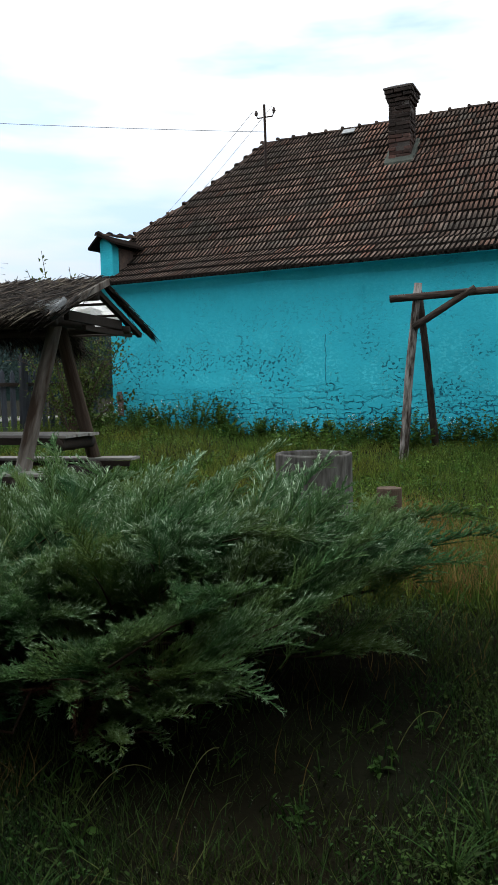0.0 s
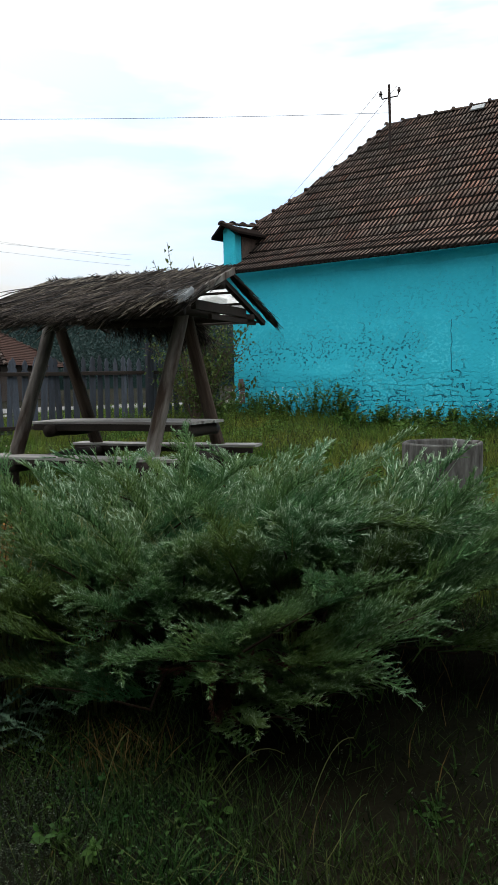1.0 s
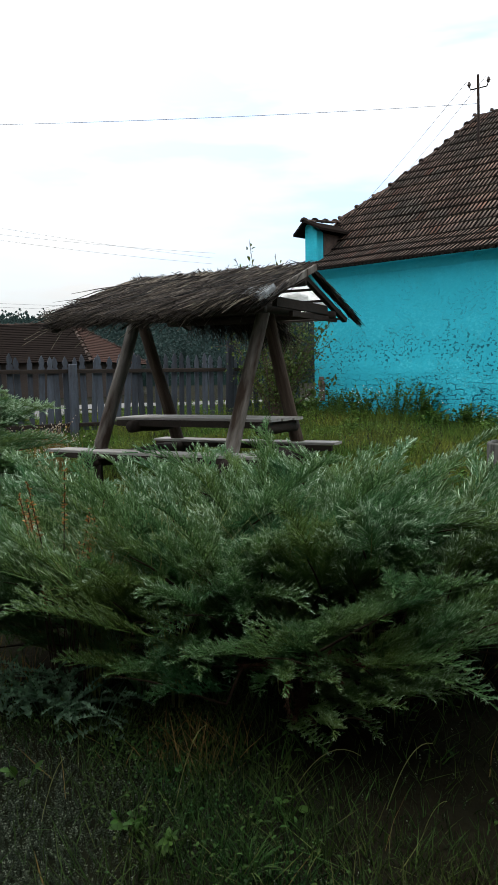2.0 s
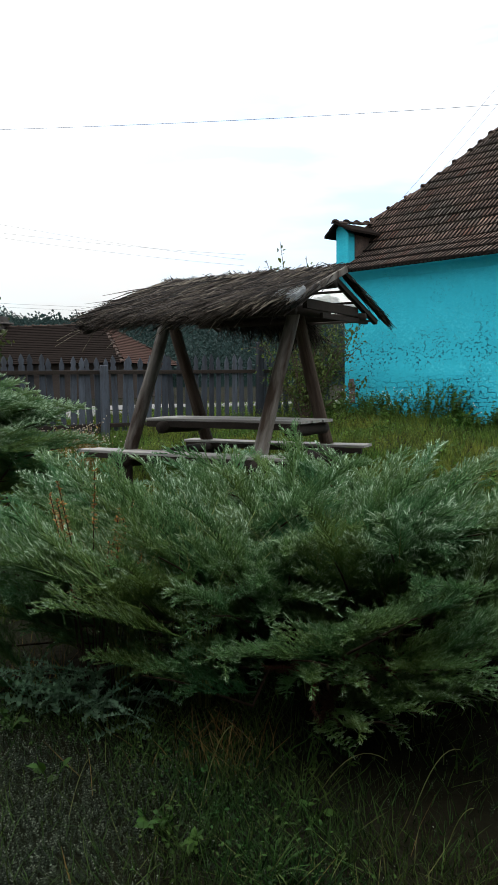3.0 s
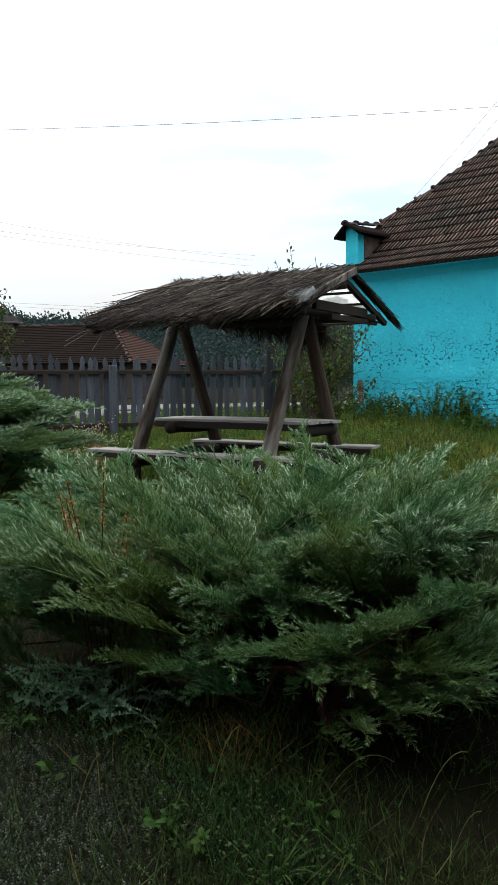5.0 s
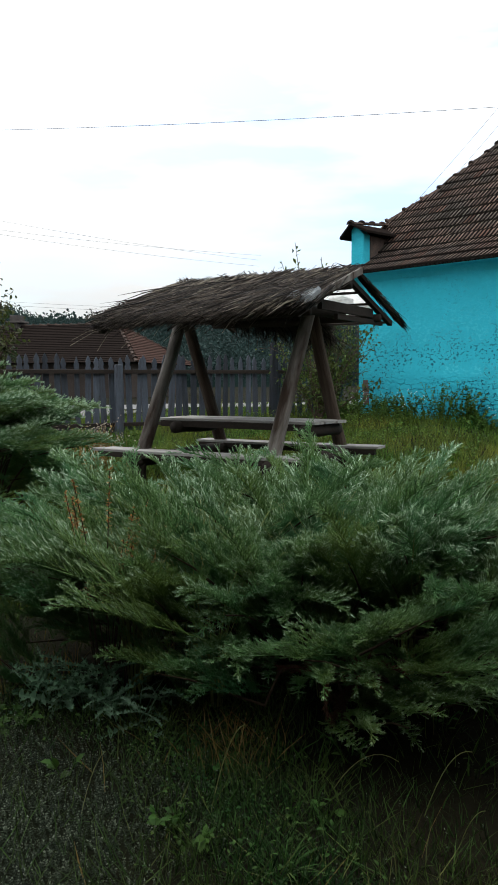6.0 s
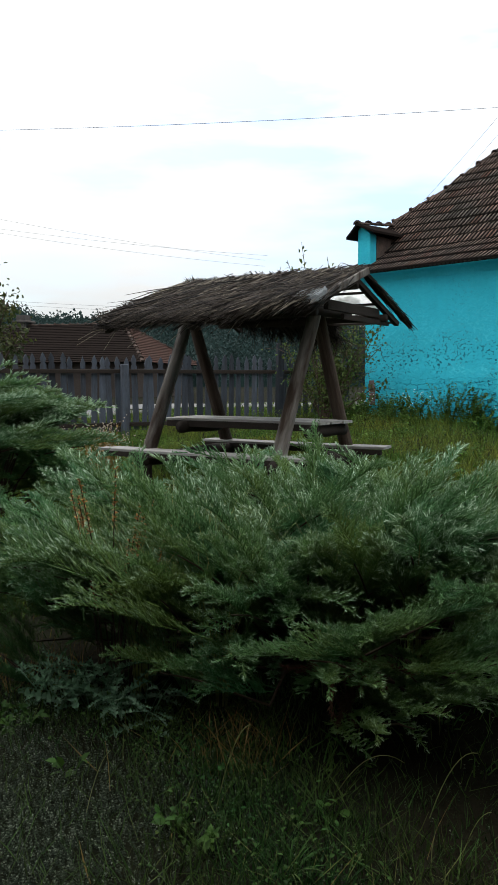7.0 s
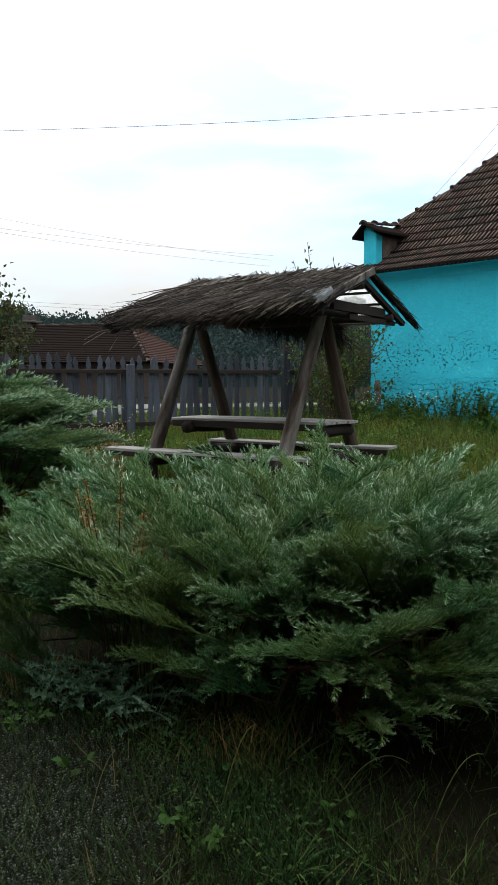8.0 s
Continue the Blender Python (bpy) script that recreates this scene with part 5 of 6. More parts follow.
        out = np.array([math.cos(phi) * ax, math.sin(phi) * ay, 0.0])
        tip = out * rad + np.array([0, 0, r.uniform(0.12, 0.38)])
        out /= np.linalg.norm(out)
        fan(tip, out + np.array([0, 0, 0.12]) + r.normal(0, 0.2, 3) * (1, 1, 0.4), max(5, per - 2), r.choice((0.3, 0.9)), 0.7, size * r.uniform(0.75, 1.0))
    for x, y, z, lit in sprays:                    # a few low limbs that spring out of the dark hollow
        out = np.array([x, y, 0.0]) / math.hypot(x, y)
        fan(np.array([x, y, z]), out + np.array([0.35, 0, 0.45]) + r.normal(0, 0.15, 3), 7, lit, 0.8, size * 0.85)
    tagged(part("limb", wood, M["twig"], bush), kind="stuff")
    P, D, S, G = np.array(P), np.array(D), np.array(S), np.array(G)
    pick = r.integers(0, len(PLUMES), len(P))
    Vs, Fs, As, base = [], [], [], 0
    for q, (tv, tf, ta) in enumerate(PLUMES):
        m = pick == q
        R = frames_along(D[m], r, r.normal(0, 0.35, m.sum()), S[m])
        V = (np.einsum("nij,kj->nki", R, tv) + P[m][:, None, :]).reshape(-1, 3)
        F = (tf[None] + (np.arange(m.sum()) * len(tv))[:, None, None]).reshape(-1, 3) + base
        Vs.append(V)
        Fs.append(F)
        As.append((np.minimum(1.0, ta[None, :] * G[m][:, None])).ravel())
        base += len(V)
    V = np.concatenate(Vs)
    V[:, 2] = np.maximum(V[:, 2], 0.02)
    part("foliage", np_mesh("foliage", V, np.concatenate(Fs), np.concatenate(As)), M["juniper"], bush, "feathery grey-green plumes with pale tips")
    return bush


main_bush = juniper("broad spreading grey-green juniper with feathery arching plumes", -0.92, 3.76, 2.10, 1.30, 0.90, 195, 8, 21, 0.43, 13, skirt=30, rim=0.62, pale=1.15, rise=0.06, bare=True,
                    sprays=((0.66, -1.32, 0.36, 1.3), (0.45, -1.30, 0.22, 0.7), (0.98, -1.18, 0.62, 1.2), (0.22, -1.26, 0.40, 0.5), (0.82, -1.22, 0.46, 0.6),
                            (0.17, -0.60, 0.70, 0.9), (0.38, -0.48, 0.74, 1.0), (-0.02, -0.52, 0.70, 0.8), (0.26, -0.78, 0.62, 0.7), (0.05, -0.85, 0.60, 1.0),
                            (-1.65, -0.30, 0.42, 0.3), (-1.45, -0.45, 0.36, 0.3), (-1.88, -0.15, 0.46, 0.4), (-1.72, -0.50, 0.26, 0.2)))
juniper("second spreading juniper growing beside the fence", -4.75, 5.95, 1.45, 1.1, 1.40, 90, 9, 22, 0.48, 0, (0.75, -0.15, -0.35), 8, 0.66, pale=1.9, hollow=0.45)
# long grass growing up through the juniper
rt2 = random.Random(77)
for i in range(14):
    x, y = (rt2.uniform(-1.75, -1.1), rt2.uniform(2.95, 3.45)) if i < 10 else (rt2.uniform(-1.0, 0.1), rt2.uniform(3.3, 3.9))
    r = np.random.default_rng(600 + i)
    n_ = 18
    V, F = [], []
    for k in range(n_):
        a, H, w = r.uniform(0, 2 * np.pi), r.uniform(1.05, 1.45), r.uniform(0.0022, 0.0048)
        lean = r.uniform(0.25, 0.7)
        out, side = np.array([math.cos(a), math.sin(a), 0]), np.array([-math.sin(a), math.cos(a), 0])
        b = len(V)
        for q in range(5):
            f = q / 4
            c = out * (0.03 + lean * f * f) + np.array([0, 0, H * (f - 0.36 * f ** 3)])
            V += [c + side * w * (1.05 - f), c - side * w * (1.05 - f)]
        F += [(b + 2 * q, b + 2 * q + 1, b + 2 * q + 3, b + 2 * q + 2) for q in range(4)]
    tuft = part("grass_tuft", np_mesh("grass_tuft", np.array(V), np.array(F)), M["tall"])
    tuft.location = (x, y, float(ground_z(x, y)))
    tagged(tuft, "tall yellowing grass tuft growing through the juniper", "grass", "grass tufts")
# browned shoots low in the shade
for n_, (x, y, z), k in ((12, (-0.60, 2.86, 0.40), 0.17),):
    r = np.random.default_rng(n_)
    tv, tf, ta = PLUMES[0]
    T_ = np.array([x, y, z]) + r.normal(0, 0.06, (n_, 3))
    D_ = np.stack([r.normal(0, 0.5, n_), r.normal(-0.5, 0.4, n_), r.uniform(0.1, 1.0, n_) if z > 0.6 else r.uniform(-0.8, 0.1, n_)], 1)
    ob = part("browned_foliage", scatter("browned_foliage", tv, tf, frames_along(D_, r, None, np.full(n_, k * 1.1)), (T_ - np.array(main_bush.location)) @ np.array(Euler((0, 0, radians(13))).to_matrix())), M["juniper_dry"], main_bush, "dead rust-brown sprays")


# ---- grass and weeds ----
def blade_template(bend=0.35):
    V = [(-0.5, 0, 0), (0.5, 0, 0), (-0.42, bend * 0.25, 0.5), (0.42, bend * 0.25, 0.5), (-0.05, bend, 0.95), (0.05, bend, 0.95)]
    return np.array(V, float), np.array([(0, 1, 3, 2), (2, 3, 5, 4)])


def stand(n, r, yaw=None, wide=None, tall=None, lean=0.25):
    """Turns and sizes for upright plants: x across, z tall, with a random lean."""
    yaw = r.uniform(0, 2 * np.pi, n) if yaw is None else yaw
    c, s = np.cos(yaw), np.sin(yaw)
    X, Y, Z = np.stack([c, s, 0 * c], 1), np.stack([-s, c, 0 * c], 1), np.tile([0.0, 0, 1], (n, 1))
    Z = Z + r.normal(0, lean, (n, 3)) * (1, 1, 0)
    return np.stack([X * wide[:, None], Y * tall[:, None], Z * tall[:, None]], 2)


HOUSE_D, HOUSE_N = np.array([0.9063, -0.4226]), np.array([-0.4226, -0.9063])


def before_house(x, y):
    return ((x + 2.81) * HOUSE_N[0] + (y - 14.72) * HOUSE_N[1] > 0.04) | ((x + 2.81) * HOUSE_D[0] + (y - 14.72) * HOUSE_D[1] < -0.1)


def sow(n, r, near, far, power=1.0):
    """Points in the part of the yard that is seen, denser towards near."""
    a = np.radians(r.uniform(-22, 42, n))
    d = near + (far - near) * r.random(n) ** power
    x, y = -d * np.sin(a), d * np.cos(a)
    ok = before_house(x, y)
    return x[ok], y[ok]


bt, bf = blade_template()


def outside_shade(x, y, r):
    """Grass is left out where dark bare soil stands in for the juniper's shade."""
    near = np.minimum(np.hypot((x - 0.02) / 0.95, (y - 3.45) / 1.1), np.hypot((x + 2.25) / 0.85, (y - 3.75) / 0.72))
    return near + r.normal(0, 0.12, len(x)) > 1.0


def grass(name, label, n, near, far, power, tall, wide, mat, seed, keep=None, lean=0.3, kind="stuff", category="grass"):
    r = np.random.default_rng(seed)
    x, y = sow(n, r, near, far, power)
    if keep is not None:
        ok = keep(x, y, r)
        x, y = x[ok], y[ok]
    h = r.uniform(*tall, len(x)) * (0.75 + 0.5 * np.clip(np.sin(x * 2.1 + 1) * np.cos(y * 1.7), -1, 1) * 0.5 + 0.2)
    R = stand(len(x), r, None, r.uniform(*wide, len(x)), h, lean)
    T = np.stack([x, y, ground_z(x, y) - 0.01], 1)
    return tagged(part(name, scatter(name, bt, bf, R, T), mat), label, category, kind=kind)


grass("lawn", "short rough green lawn in painted shade", 80000, 1.7, 6.5, 0.8, (0.03, 0.12), (0.0025, 0.006), M["lawn"], 41, lean=0.5,
      keep=lambda x, y, r: ((np.hypot((x + 1.85) / 0.95, (y - 1.95) / 0.85) + r.normal(0, 0.2, len(x)) > 0.95) & outside_shade(x, y, r)) | (r.random(len(x)) < 0.12))
grass("long_lawn_grass", "longer pale blades standing out of the lawn", 4200, 1.7, 5.0, 0.85, (0.06, 0.14), (0.002, 0.0045), M["long_lawn"], 44, lean=0.6,
      keep=lambda x, y, r: (np.hypot((x + 1.85) / 0.95, (y - 1.95) / 0.85) + r.normal(0, 0.2, len(x)) > 1.0) & outside_shade(x, y, r))
grass("meadow_grass", "tall uncut meadow grass before the house", 88000, 4.8, 16.0, 0.9, (0.08, 0.26), (0.005, 0.010), M["grass"], 42)
grass("dry_grass", "straw-coloured dry grass tufts", 60000, 1.9, 9.0, 1.0, (0.06, 0.20), (0.002, 0.006), M["dry_grass"], 43,
      keep=lambda x, y, r: ((y > 3.6) & (r.random(len(x)) < 0.04)) | (r.random(len(x)) < 0.002) | ((np.hypot(x + 4.6, y - 8.5) < 0.55) & (r.random(len(x)) < 0.8)) | ((np.hypot(x + 2.25, y - 3.12) < 0.28) & (r.random(len(x)) < 0.15)) | ((np.hypot(x + 1.0, y - 2.72) < 0.2) & (r.random(len(x)) < 0.4)), lean=0.45)


# the sun-dried patch round the small stump
r = np.random.default_rng(47)
n_ = 5200
a, q = r.uniform(0, 2 * np.pi, n_), r.random(n_) ** 0.6
big = r.random(n_) < 0.75
x = np.where(big, 1.50 + 0.70 * q * np.cos(a), 1.42 + 0.35 * q * np.cos(a))
y = np.where(big, 5.85 + 1.00 * q * np.sin(a), 7.25 + 0.45 * q * np.sin(a))
h = r.uniform(0.10, 0.26, n_)
R = stand(n_, r, None, r.uniform(0.003, 0.007, n_), h, 0.4)
tagged(part("dry_patch", scatter("dry_patch", bt, bf, R, np.stack([x, y, ground_z(x, y) - 0.01], 1)), M["dry_grass"]), "rusty dried grass patch round the stump", "grass", kind="stuff")


# the rest of the yard, outside the mown and trodden middle
r = np.random.default_rng(49)
n_ = 60000
x, y = r.uniform(-9.5, 1.7, n_), r.uniform(-1.9, 13.5, n_)
a = np.degrees(np.arctan2(-x, y))
ok = ~((a > -21) & (a < 41) & (np.hypot(x, y) > 1.8)) & before_house(x, y) & ((x + 9.6) * 0.72 - (y - 8.1) * 0.69 > 0.1)
x, y = x[ok], y[ok]
n_ = len(x)
R = stand(n_, r, None, r.uniform(0.004, 0.009, n_), r.uniform(0.05, 0.16, n_), 0.35)
tagged(part("yard_grass", scatter("yard_grass", bt, bf, R, np.stack([x, y, ground_z(x, y) - 0.01], 1)), M["lawn"]), "thin rough grass over the rest of the yard", "grass", kind="stuff")


def leaf_template(droop=0.3):
    """A pointed leaf along +x, folded at its midrib."""
    V = [(0, 0, 0), (0.35, 0.26, 0.06), (0.35, 0, 0), (0.35, -0.26, 0.06), (0.75, 0.20, 0.02 - droop * 0.3), (0.75, 0, -droop * 0.35), (0.75, -0.20, 0.02 - droop * 0.3), (1.0, 0, -droop)]
    F = [(0, 2, 1), (0, 3, 2), (1, 2, 5), (1, 5, 4), (2, 3, 6), (2, 6, 5), (4, 5, 7), (5, 6, 7)]
    return np.array(V, float), np.array(F)


LV, LF = leaf_template()


def lobed_template(lobes=9):
    """A thistle leaf along +x: a drooping midrib with toothed lobes down both sides."""
    V, F = [], []
    for i in range(lobes):
        x0, x1 = i / lobes, (i + 1) / lobes
        wide = (0.13 + 0.05 * math.sin(i * 2.9)) * math.sin(math.pi * (0.15 + 0.75 * (x0 + x1) / 2))
        for sy in (1, -1):
            k = len(V)
            V += [(x0, 0, -0.25 * x0 ** 2), (x0 + (0.9 + 0.3 * sy * math.sin(i * 1.7)) / lobes, sy * wide, 0.05 - 0.25 * x0 ** 2), (x1, sy * wide * 0.50, 0.01 - 0.25 * x1 ** 2), (x1, 0, -0.25 * x1 ** 2)]
            F += [(k, k + 1, k + 2) if sy < 0 else (k, k + 2, k + 1), (k, k + 2, k + 3) if sy < 0 else (k, k + 3, k + 2)]
    return np.array(V, float), np.array(F)


TV, TF = lobed_template()


def leaves(name, P, D, S, mat, r, twist=0.5, slim=1.0):
    if mat is M["thistle"]:
        return scatter(name, TV * (1, slim * 1.7, 1), TF, frames_along(D, r, r.normal(0, twist, len(P)), S * 1.25), P)
    return scatter(name, LV * (1, slim, 1), LF, frames_along(D, r, r.normal(0, twist, len(P)), S), P)


# carpet of small grey-green sprigs in the near corner
def sprig_template(seed):
    """A low sprig: whorls of tiny leaves up a short stem, smaller towards its top."""
    r = np.random.default_rng(seed)
    V, F, A = [], [], []
    for w in range(3):
        z, L = 0.25 + 0.35 * w, 0.36 - 0.07 * w
        for q in range(4):
            a = 2 * math.pi * (q + 0.5 * w) / 4 + r.uniform(-0.4, 0.4)
            o, c = np.array([math.cos(a), math.sin(a), r.uniform(0.1, 0.7)]), np.array([-math.sin(a), math.cos(a), 0.0])
            p, k = np.array([0, 0, z]), len(V)
            V += [p, p + o * L * 0.55 + c * L * 0.26, p + o * L, p + o * L * 0.55 - c * L * 0.26]
            F.append((k, k + 1, k + 2, k + 3))
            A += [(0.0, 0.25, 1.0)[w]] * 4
    return np.array(V), np.array(F), np.array(A)


SV, SF, SA = sprig_template(4)
r = np.random.default_rng(51)
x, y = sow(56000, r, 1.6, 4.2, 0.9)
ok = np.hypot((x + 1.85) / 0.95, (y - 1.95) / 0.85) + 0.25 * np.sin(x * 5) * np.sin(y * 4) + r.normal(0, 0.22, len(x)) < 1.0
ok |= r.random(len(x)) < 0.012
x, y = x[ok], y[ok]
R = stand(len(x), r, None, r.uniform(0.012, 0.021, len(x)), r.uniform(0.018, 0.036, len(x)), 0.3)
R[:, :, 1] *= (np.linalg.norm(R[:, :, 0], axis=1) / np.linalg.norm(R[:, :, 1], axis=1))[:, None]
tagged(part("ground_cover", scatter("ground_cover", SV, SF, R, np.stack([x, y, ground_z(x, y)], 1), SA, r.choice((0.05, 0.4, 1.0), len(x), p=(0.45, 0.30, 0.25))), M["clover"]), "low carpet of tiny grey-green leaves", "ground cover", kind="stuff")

# clover and broad little leaves between the grass blades of the lawn
r = np.random.default_rng(52)
x, y = sow(52000, r, 1.7, 5.0, 0.85)
ok = np.sin(x * 3.1 + 1.3 * np.sin(y * 2.3)) * np.cos(y * 2.7 + np.sin(x * 1.9)) + r.normal(0, 0.45, len(x)) > 0.25
ok &= np.hypot((x + 1.85) / 0.95, (y - 1.95) / 0.85) + r.normal(0, 0.15, len(x)) > 1.0
ok &= outside_shade(x, y, r)
x, y = x[ok], y[ok]
P = np.stack([x, y, ground_z(x, y) + 0.075 * r.random(len(x))], 1)
D = np.stack([r.normal(0, 1, len(x)), r.normal(0, 1, len(x)), r.uniform(0.0, 0.8, len(x))], 1)
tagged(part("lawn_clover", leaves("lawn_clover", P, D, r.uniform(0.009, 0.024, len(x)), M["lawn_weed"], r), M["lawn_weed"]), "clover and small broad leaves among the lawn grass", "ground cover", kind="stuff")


def weed_clump(name, label, x, y, n, size, tall, mat, seed, spread_=0.15, category="weed", flower=None, group="", stems=9, slim=1.0, low=0.1, stalk=None, lift=0.0):
    """Stems from one root with leaves along them."""
    r = np.random.default_rng(seed)
    z0 = float(ground_z(x, y))
    ob = thing(name, label, category, group, at=(x, y, z0))
    bm = bmesh.new()
    P, D, S, tops = [], [], [], []
    for k in range(stems):
        a = r.uniform(0, 2 * np.pi)
        top = np.array([math.cos(a) * spread_ * r.uniform(0.3, 1.6), math.sin(a) * spread_ * r.uniform(0.3, 1.6), tall * r.uniform(0.55, 1.1)])
        root = np.array([math.cos(a) * 0.03, math.sin(a) * 0.03, -0.02])
        mid = (root + top) / 2 + np.array([0, 0, 0.12 * tall])
        pts = [root, mid, top]
        tube(pts, 0.004, 4, bm, 0.4)
        tops.append(top)
        for i in range(n // stems):
            q = r.uniform(low, 1.0)
            p = root * (1 - q) ** 2 + mid * 2 * q * (1 - q) + top * q * q
            P.append(p)
            D.append(np.array([r.normal(), r.normal(), r.uniform(-0.15, 0.75) + lift]))
            S.append(size * r.uniform(0.6, 1.25) * (1.2 - 0.5 * q))
    tagged(part("stem", bm, stalk or mat, ob), kind="stuff")
    part("foliage", leaves("foliage", np.array(P), np.array(D), np.array(S), mat, r, 0.5, slim), mat, ob)
    if flower:
        fb = bmesh.new()
        for t in tops:
            for q in range(3):
                bmesh.ops.create_icosphere(fb, subdivisions=1, radius=r.uniform(0.006, 0.011), matrix=Matrix.Translation(Vector(t) + Vector(r.normal(0, 0.03, 3))))
        tagged(part("flower_head", fb, flower, ob), kind="stuff")
    return ob


r = np.random.default_rng(53)
x, y = sow(95000, r, 4.6, 15.5, 0.95)
drift = np.sin(x * 1.7 + 1.1 * np.sin(y * 1.3)) * np.cos(y * 1.5 + 1.4 * np.sin(x * 1.1))
ok = drift + r.normal(0, 0.5, len(x)) > 0.0
x, y, drift = x[ok], y[ok], drift[ok]
P = np.stack([x, y, ground_z(x, y) + (0.16 + 0.16 * np.clip(drift, 0, 1)) * r.random(len(x)) ** 0.6], 1)
D = np.stack([r.normal(0, 1, len(x)), r.normal(0, 1, len(x)), r.uniform(-0.1, 0.9, len(x))], 1)
tagged(part("meadow_herbs", leaves("meadow_herbs", P, D, r.uniform(0.012, 0.036, len(x)) * (0.35 + y / 15), M["weed"], r), M["weed"]), "low leafy herbs among the meadow grass", "herbs", kind="stuff")

# nettles and weeds along the foot of the wall
rw = random.Random(17)
for i in range(66):
    s = -0.25 + i * 0.137 + rw.uniform(-0.1, 0.1)
    w = rw.uniform(0.12, 0.55)
    p = np.array([-2.81, 14.72]) + HOUSE_D * s + HOUSE_N * w
    hump = 0.78 if 1.2 < s < 2.5 else 0.72 if s > 5.2 else 0.52
    weed_clump("wall_weed", "leafy green weeds at the foot of the wall", p[0], p[1], int(250 * hump / 0.5), rw.uniform(0.04, 0.07), rw.uniform(0.26, 0.46) * hump / 0.5, M["weed"], 200 + i, 0.24,
               flower=M["white_petal"] if i % 9 == 3 else None, group="weeds along the wall")
for i in range(70):
    d, a = rw.uniform(7.0, 13.5), radians(rw.uniform(-17, 34))
    x, y = -d * math.sin(a), d * math.cos(a)
    if not before_house(np.array([x]), np.array([y]))[0]:
        continue
    weed_clump("meadow_weed", "loose green meadow weed", x, y, 60, rw.uniform(0.05, 0.09), rw.uniform(0.2, 0.42), M["weed"], 300 + i, 0.16, group="meadow weeds", stems=7)
# broad-bladed tussock and a few fallen straws on the lawn
for i, (x, y, k) in enumerate(((0.78, 2.36, 0.34), (0.62, 2.22, 0.24), (0.95, 2.6, 0.26), (-0.62, 2.12, 0.18))):
    r = np.random.default_rng(640 + i)
    V, F = [], []
    for b in range(30):
        a, H, w, lean = r.uniform(0, 2 * np.pi), k * r.uniform(0.6, 1.0), r.uniform(0.003, 0.006), k * r.uniform(0.3, 0.9)
        out, side = np.array([math.cos(a), math.sin(a), 0]), np.array([-math.sin(a), math.cos(a), 0])
        o = len(V)
        for q in range(5):
            f = q / 4
            c = out * (0.02 + lean * f ** 1.6) + np.array([0, 0, H * (f - 0.45 * f * f) - 0.01])
            V += [c + side * w * (1.05 - f), c - side * w * (1.05 - f)]
        F += [(o + 2 * q, o + 2 * q + 1, o + 2 * q + 3, o + 2 * q + 2) for q in range(4)]
    tuft = part("grass_tussock", np_mesh("grass_tussock", np.array(V), np.array(F)), M["lawn"])
    tuft.location = (x, y, float(ground_z(x, y)))
    tagged(tuft, "tussock of long arching green grass blades", "grass", "grass tussocks")


def arc(p0, p1, rise):
    """A stalk that bows upwards between two points."""
    return [p0.lerp(p1, k / 8) + Vector((0, 0, 4 * rise * (k / 8) * (1 - k / 8))) for k in range(9)]


for i, (a, b, h) in enumerate((((0.60, 3.05), (0.80, 3.15), 0.10), ((-0.58, 2.62), (-0.36, 2.72), 0.09), ((-0.95, 2.35), (-0.86, 2.45), 0.28), ((-0.25, 2.55), (-0.1, 2.62), 0.22))):
    p0, p1 = Vector((*a, float(ground_z(*a)))), Vector((*b, float(ground_z(*b)) + h))
    tagged(part("straw", tube(arc(p0, p1, 0.07), 0.0016, 5), M["tall"]), "single pale bent straw in the lawn", "straw", "straws")
rs = random.Random(91)
for i in range(9):
    x, y = rs.uniform(-1.6, 1.1), rs.uniform(2.0, 3.2)
    p0, h = Vector((x, y, float(ground_z(x, y)))), rs.uniform(0.10, 0.24)
    a = rs.uniform(0, 6.28)
    p1 = p0 + Vector((math.cos(a) * h * 0.5, math.sin(a) * h * 0.5, h))
    tagged(part("straw", tube(arc(p0, p1, 0.04), 0.0011, 4), M["tall"]), "thin pale grass stalk in the lawn", "straw", "straws")
# dusty broad-leaved weed and its neighbours below the juniper
weed_clump("thistle", "broad dusty grey-green thistle rosette", -1.74, 2.90, 64, 0.15, 0.20, M["thistle"], 401, 0.20, "weed", stems=8, slim=0.5)
weed_clump("thistle", "broad dusty grey-green thistle rosette", -1.50, 2.86, 40, 0.13, 0.15, M["thistle"], 402, 0.18, "weed", stems=6, slim=0.5)
weed_clump("thistle", "broad dusty grey-green thistle rosette", -1.96, 2.90, 44, 0.14, 0.18, M["thistle"], 403, 0.18, "weed", stems=6, slim=0.5)
for i in range(44):
    x, y = rw.uniform(-1.3, 1.2), rw.uniform(1.9, 3.6)
    weed_clump("lawn_weed", "small broad-leaved lawn weed", x, y, 14, rw.uniform(0.016, 0.036), rw.uniform(0.05, 0.12), M["lawn_weed"], 1420 + i, 0.09, group="lawn weeds", stems=5)
for i, (x, y, n_) in enumerate(((-1.01, 2.22, 26), (-0.93, 2.18, 18), (-1.59, 2.45, 14), (-1.98, 2.67, 36), (-2.08, 2.72, 30), (0.53, 2.86, 22), (-0.58, 2.48, 10), (0.16, 2.55, 8))):
    weed_clump("plantain", "bright green broad-leaved plantain in the lawn", x, y, n_, 0.05, 0.07, M["broad"], 480 + i, 0.07, group="plantains", stems=4)
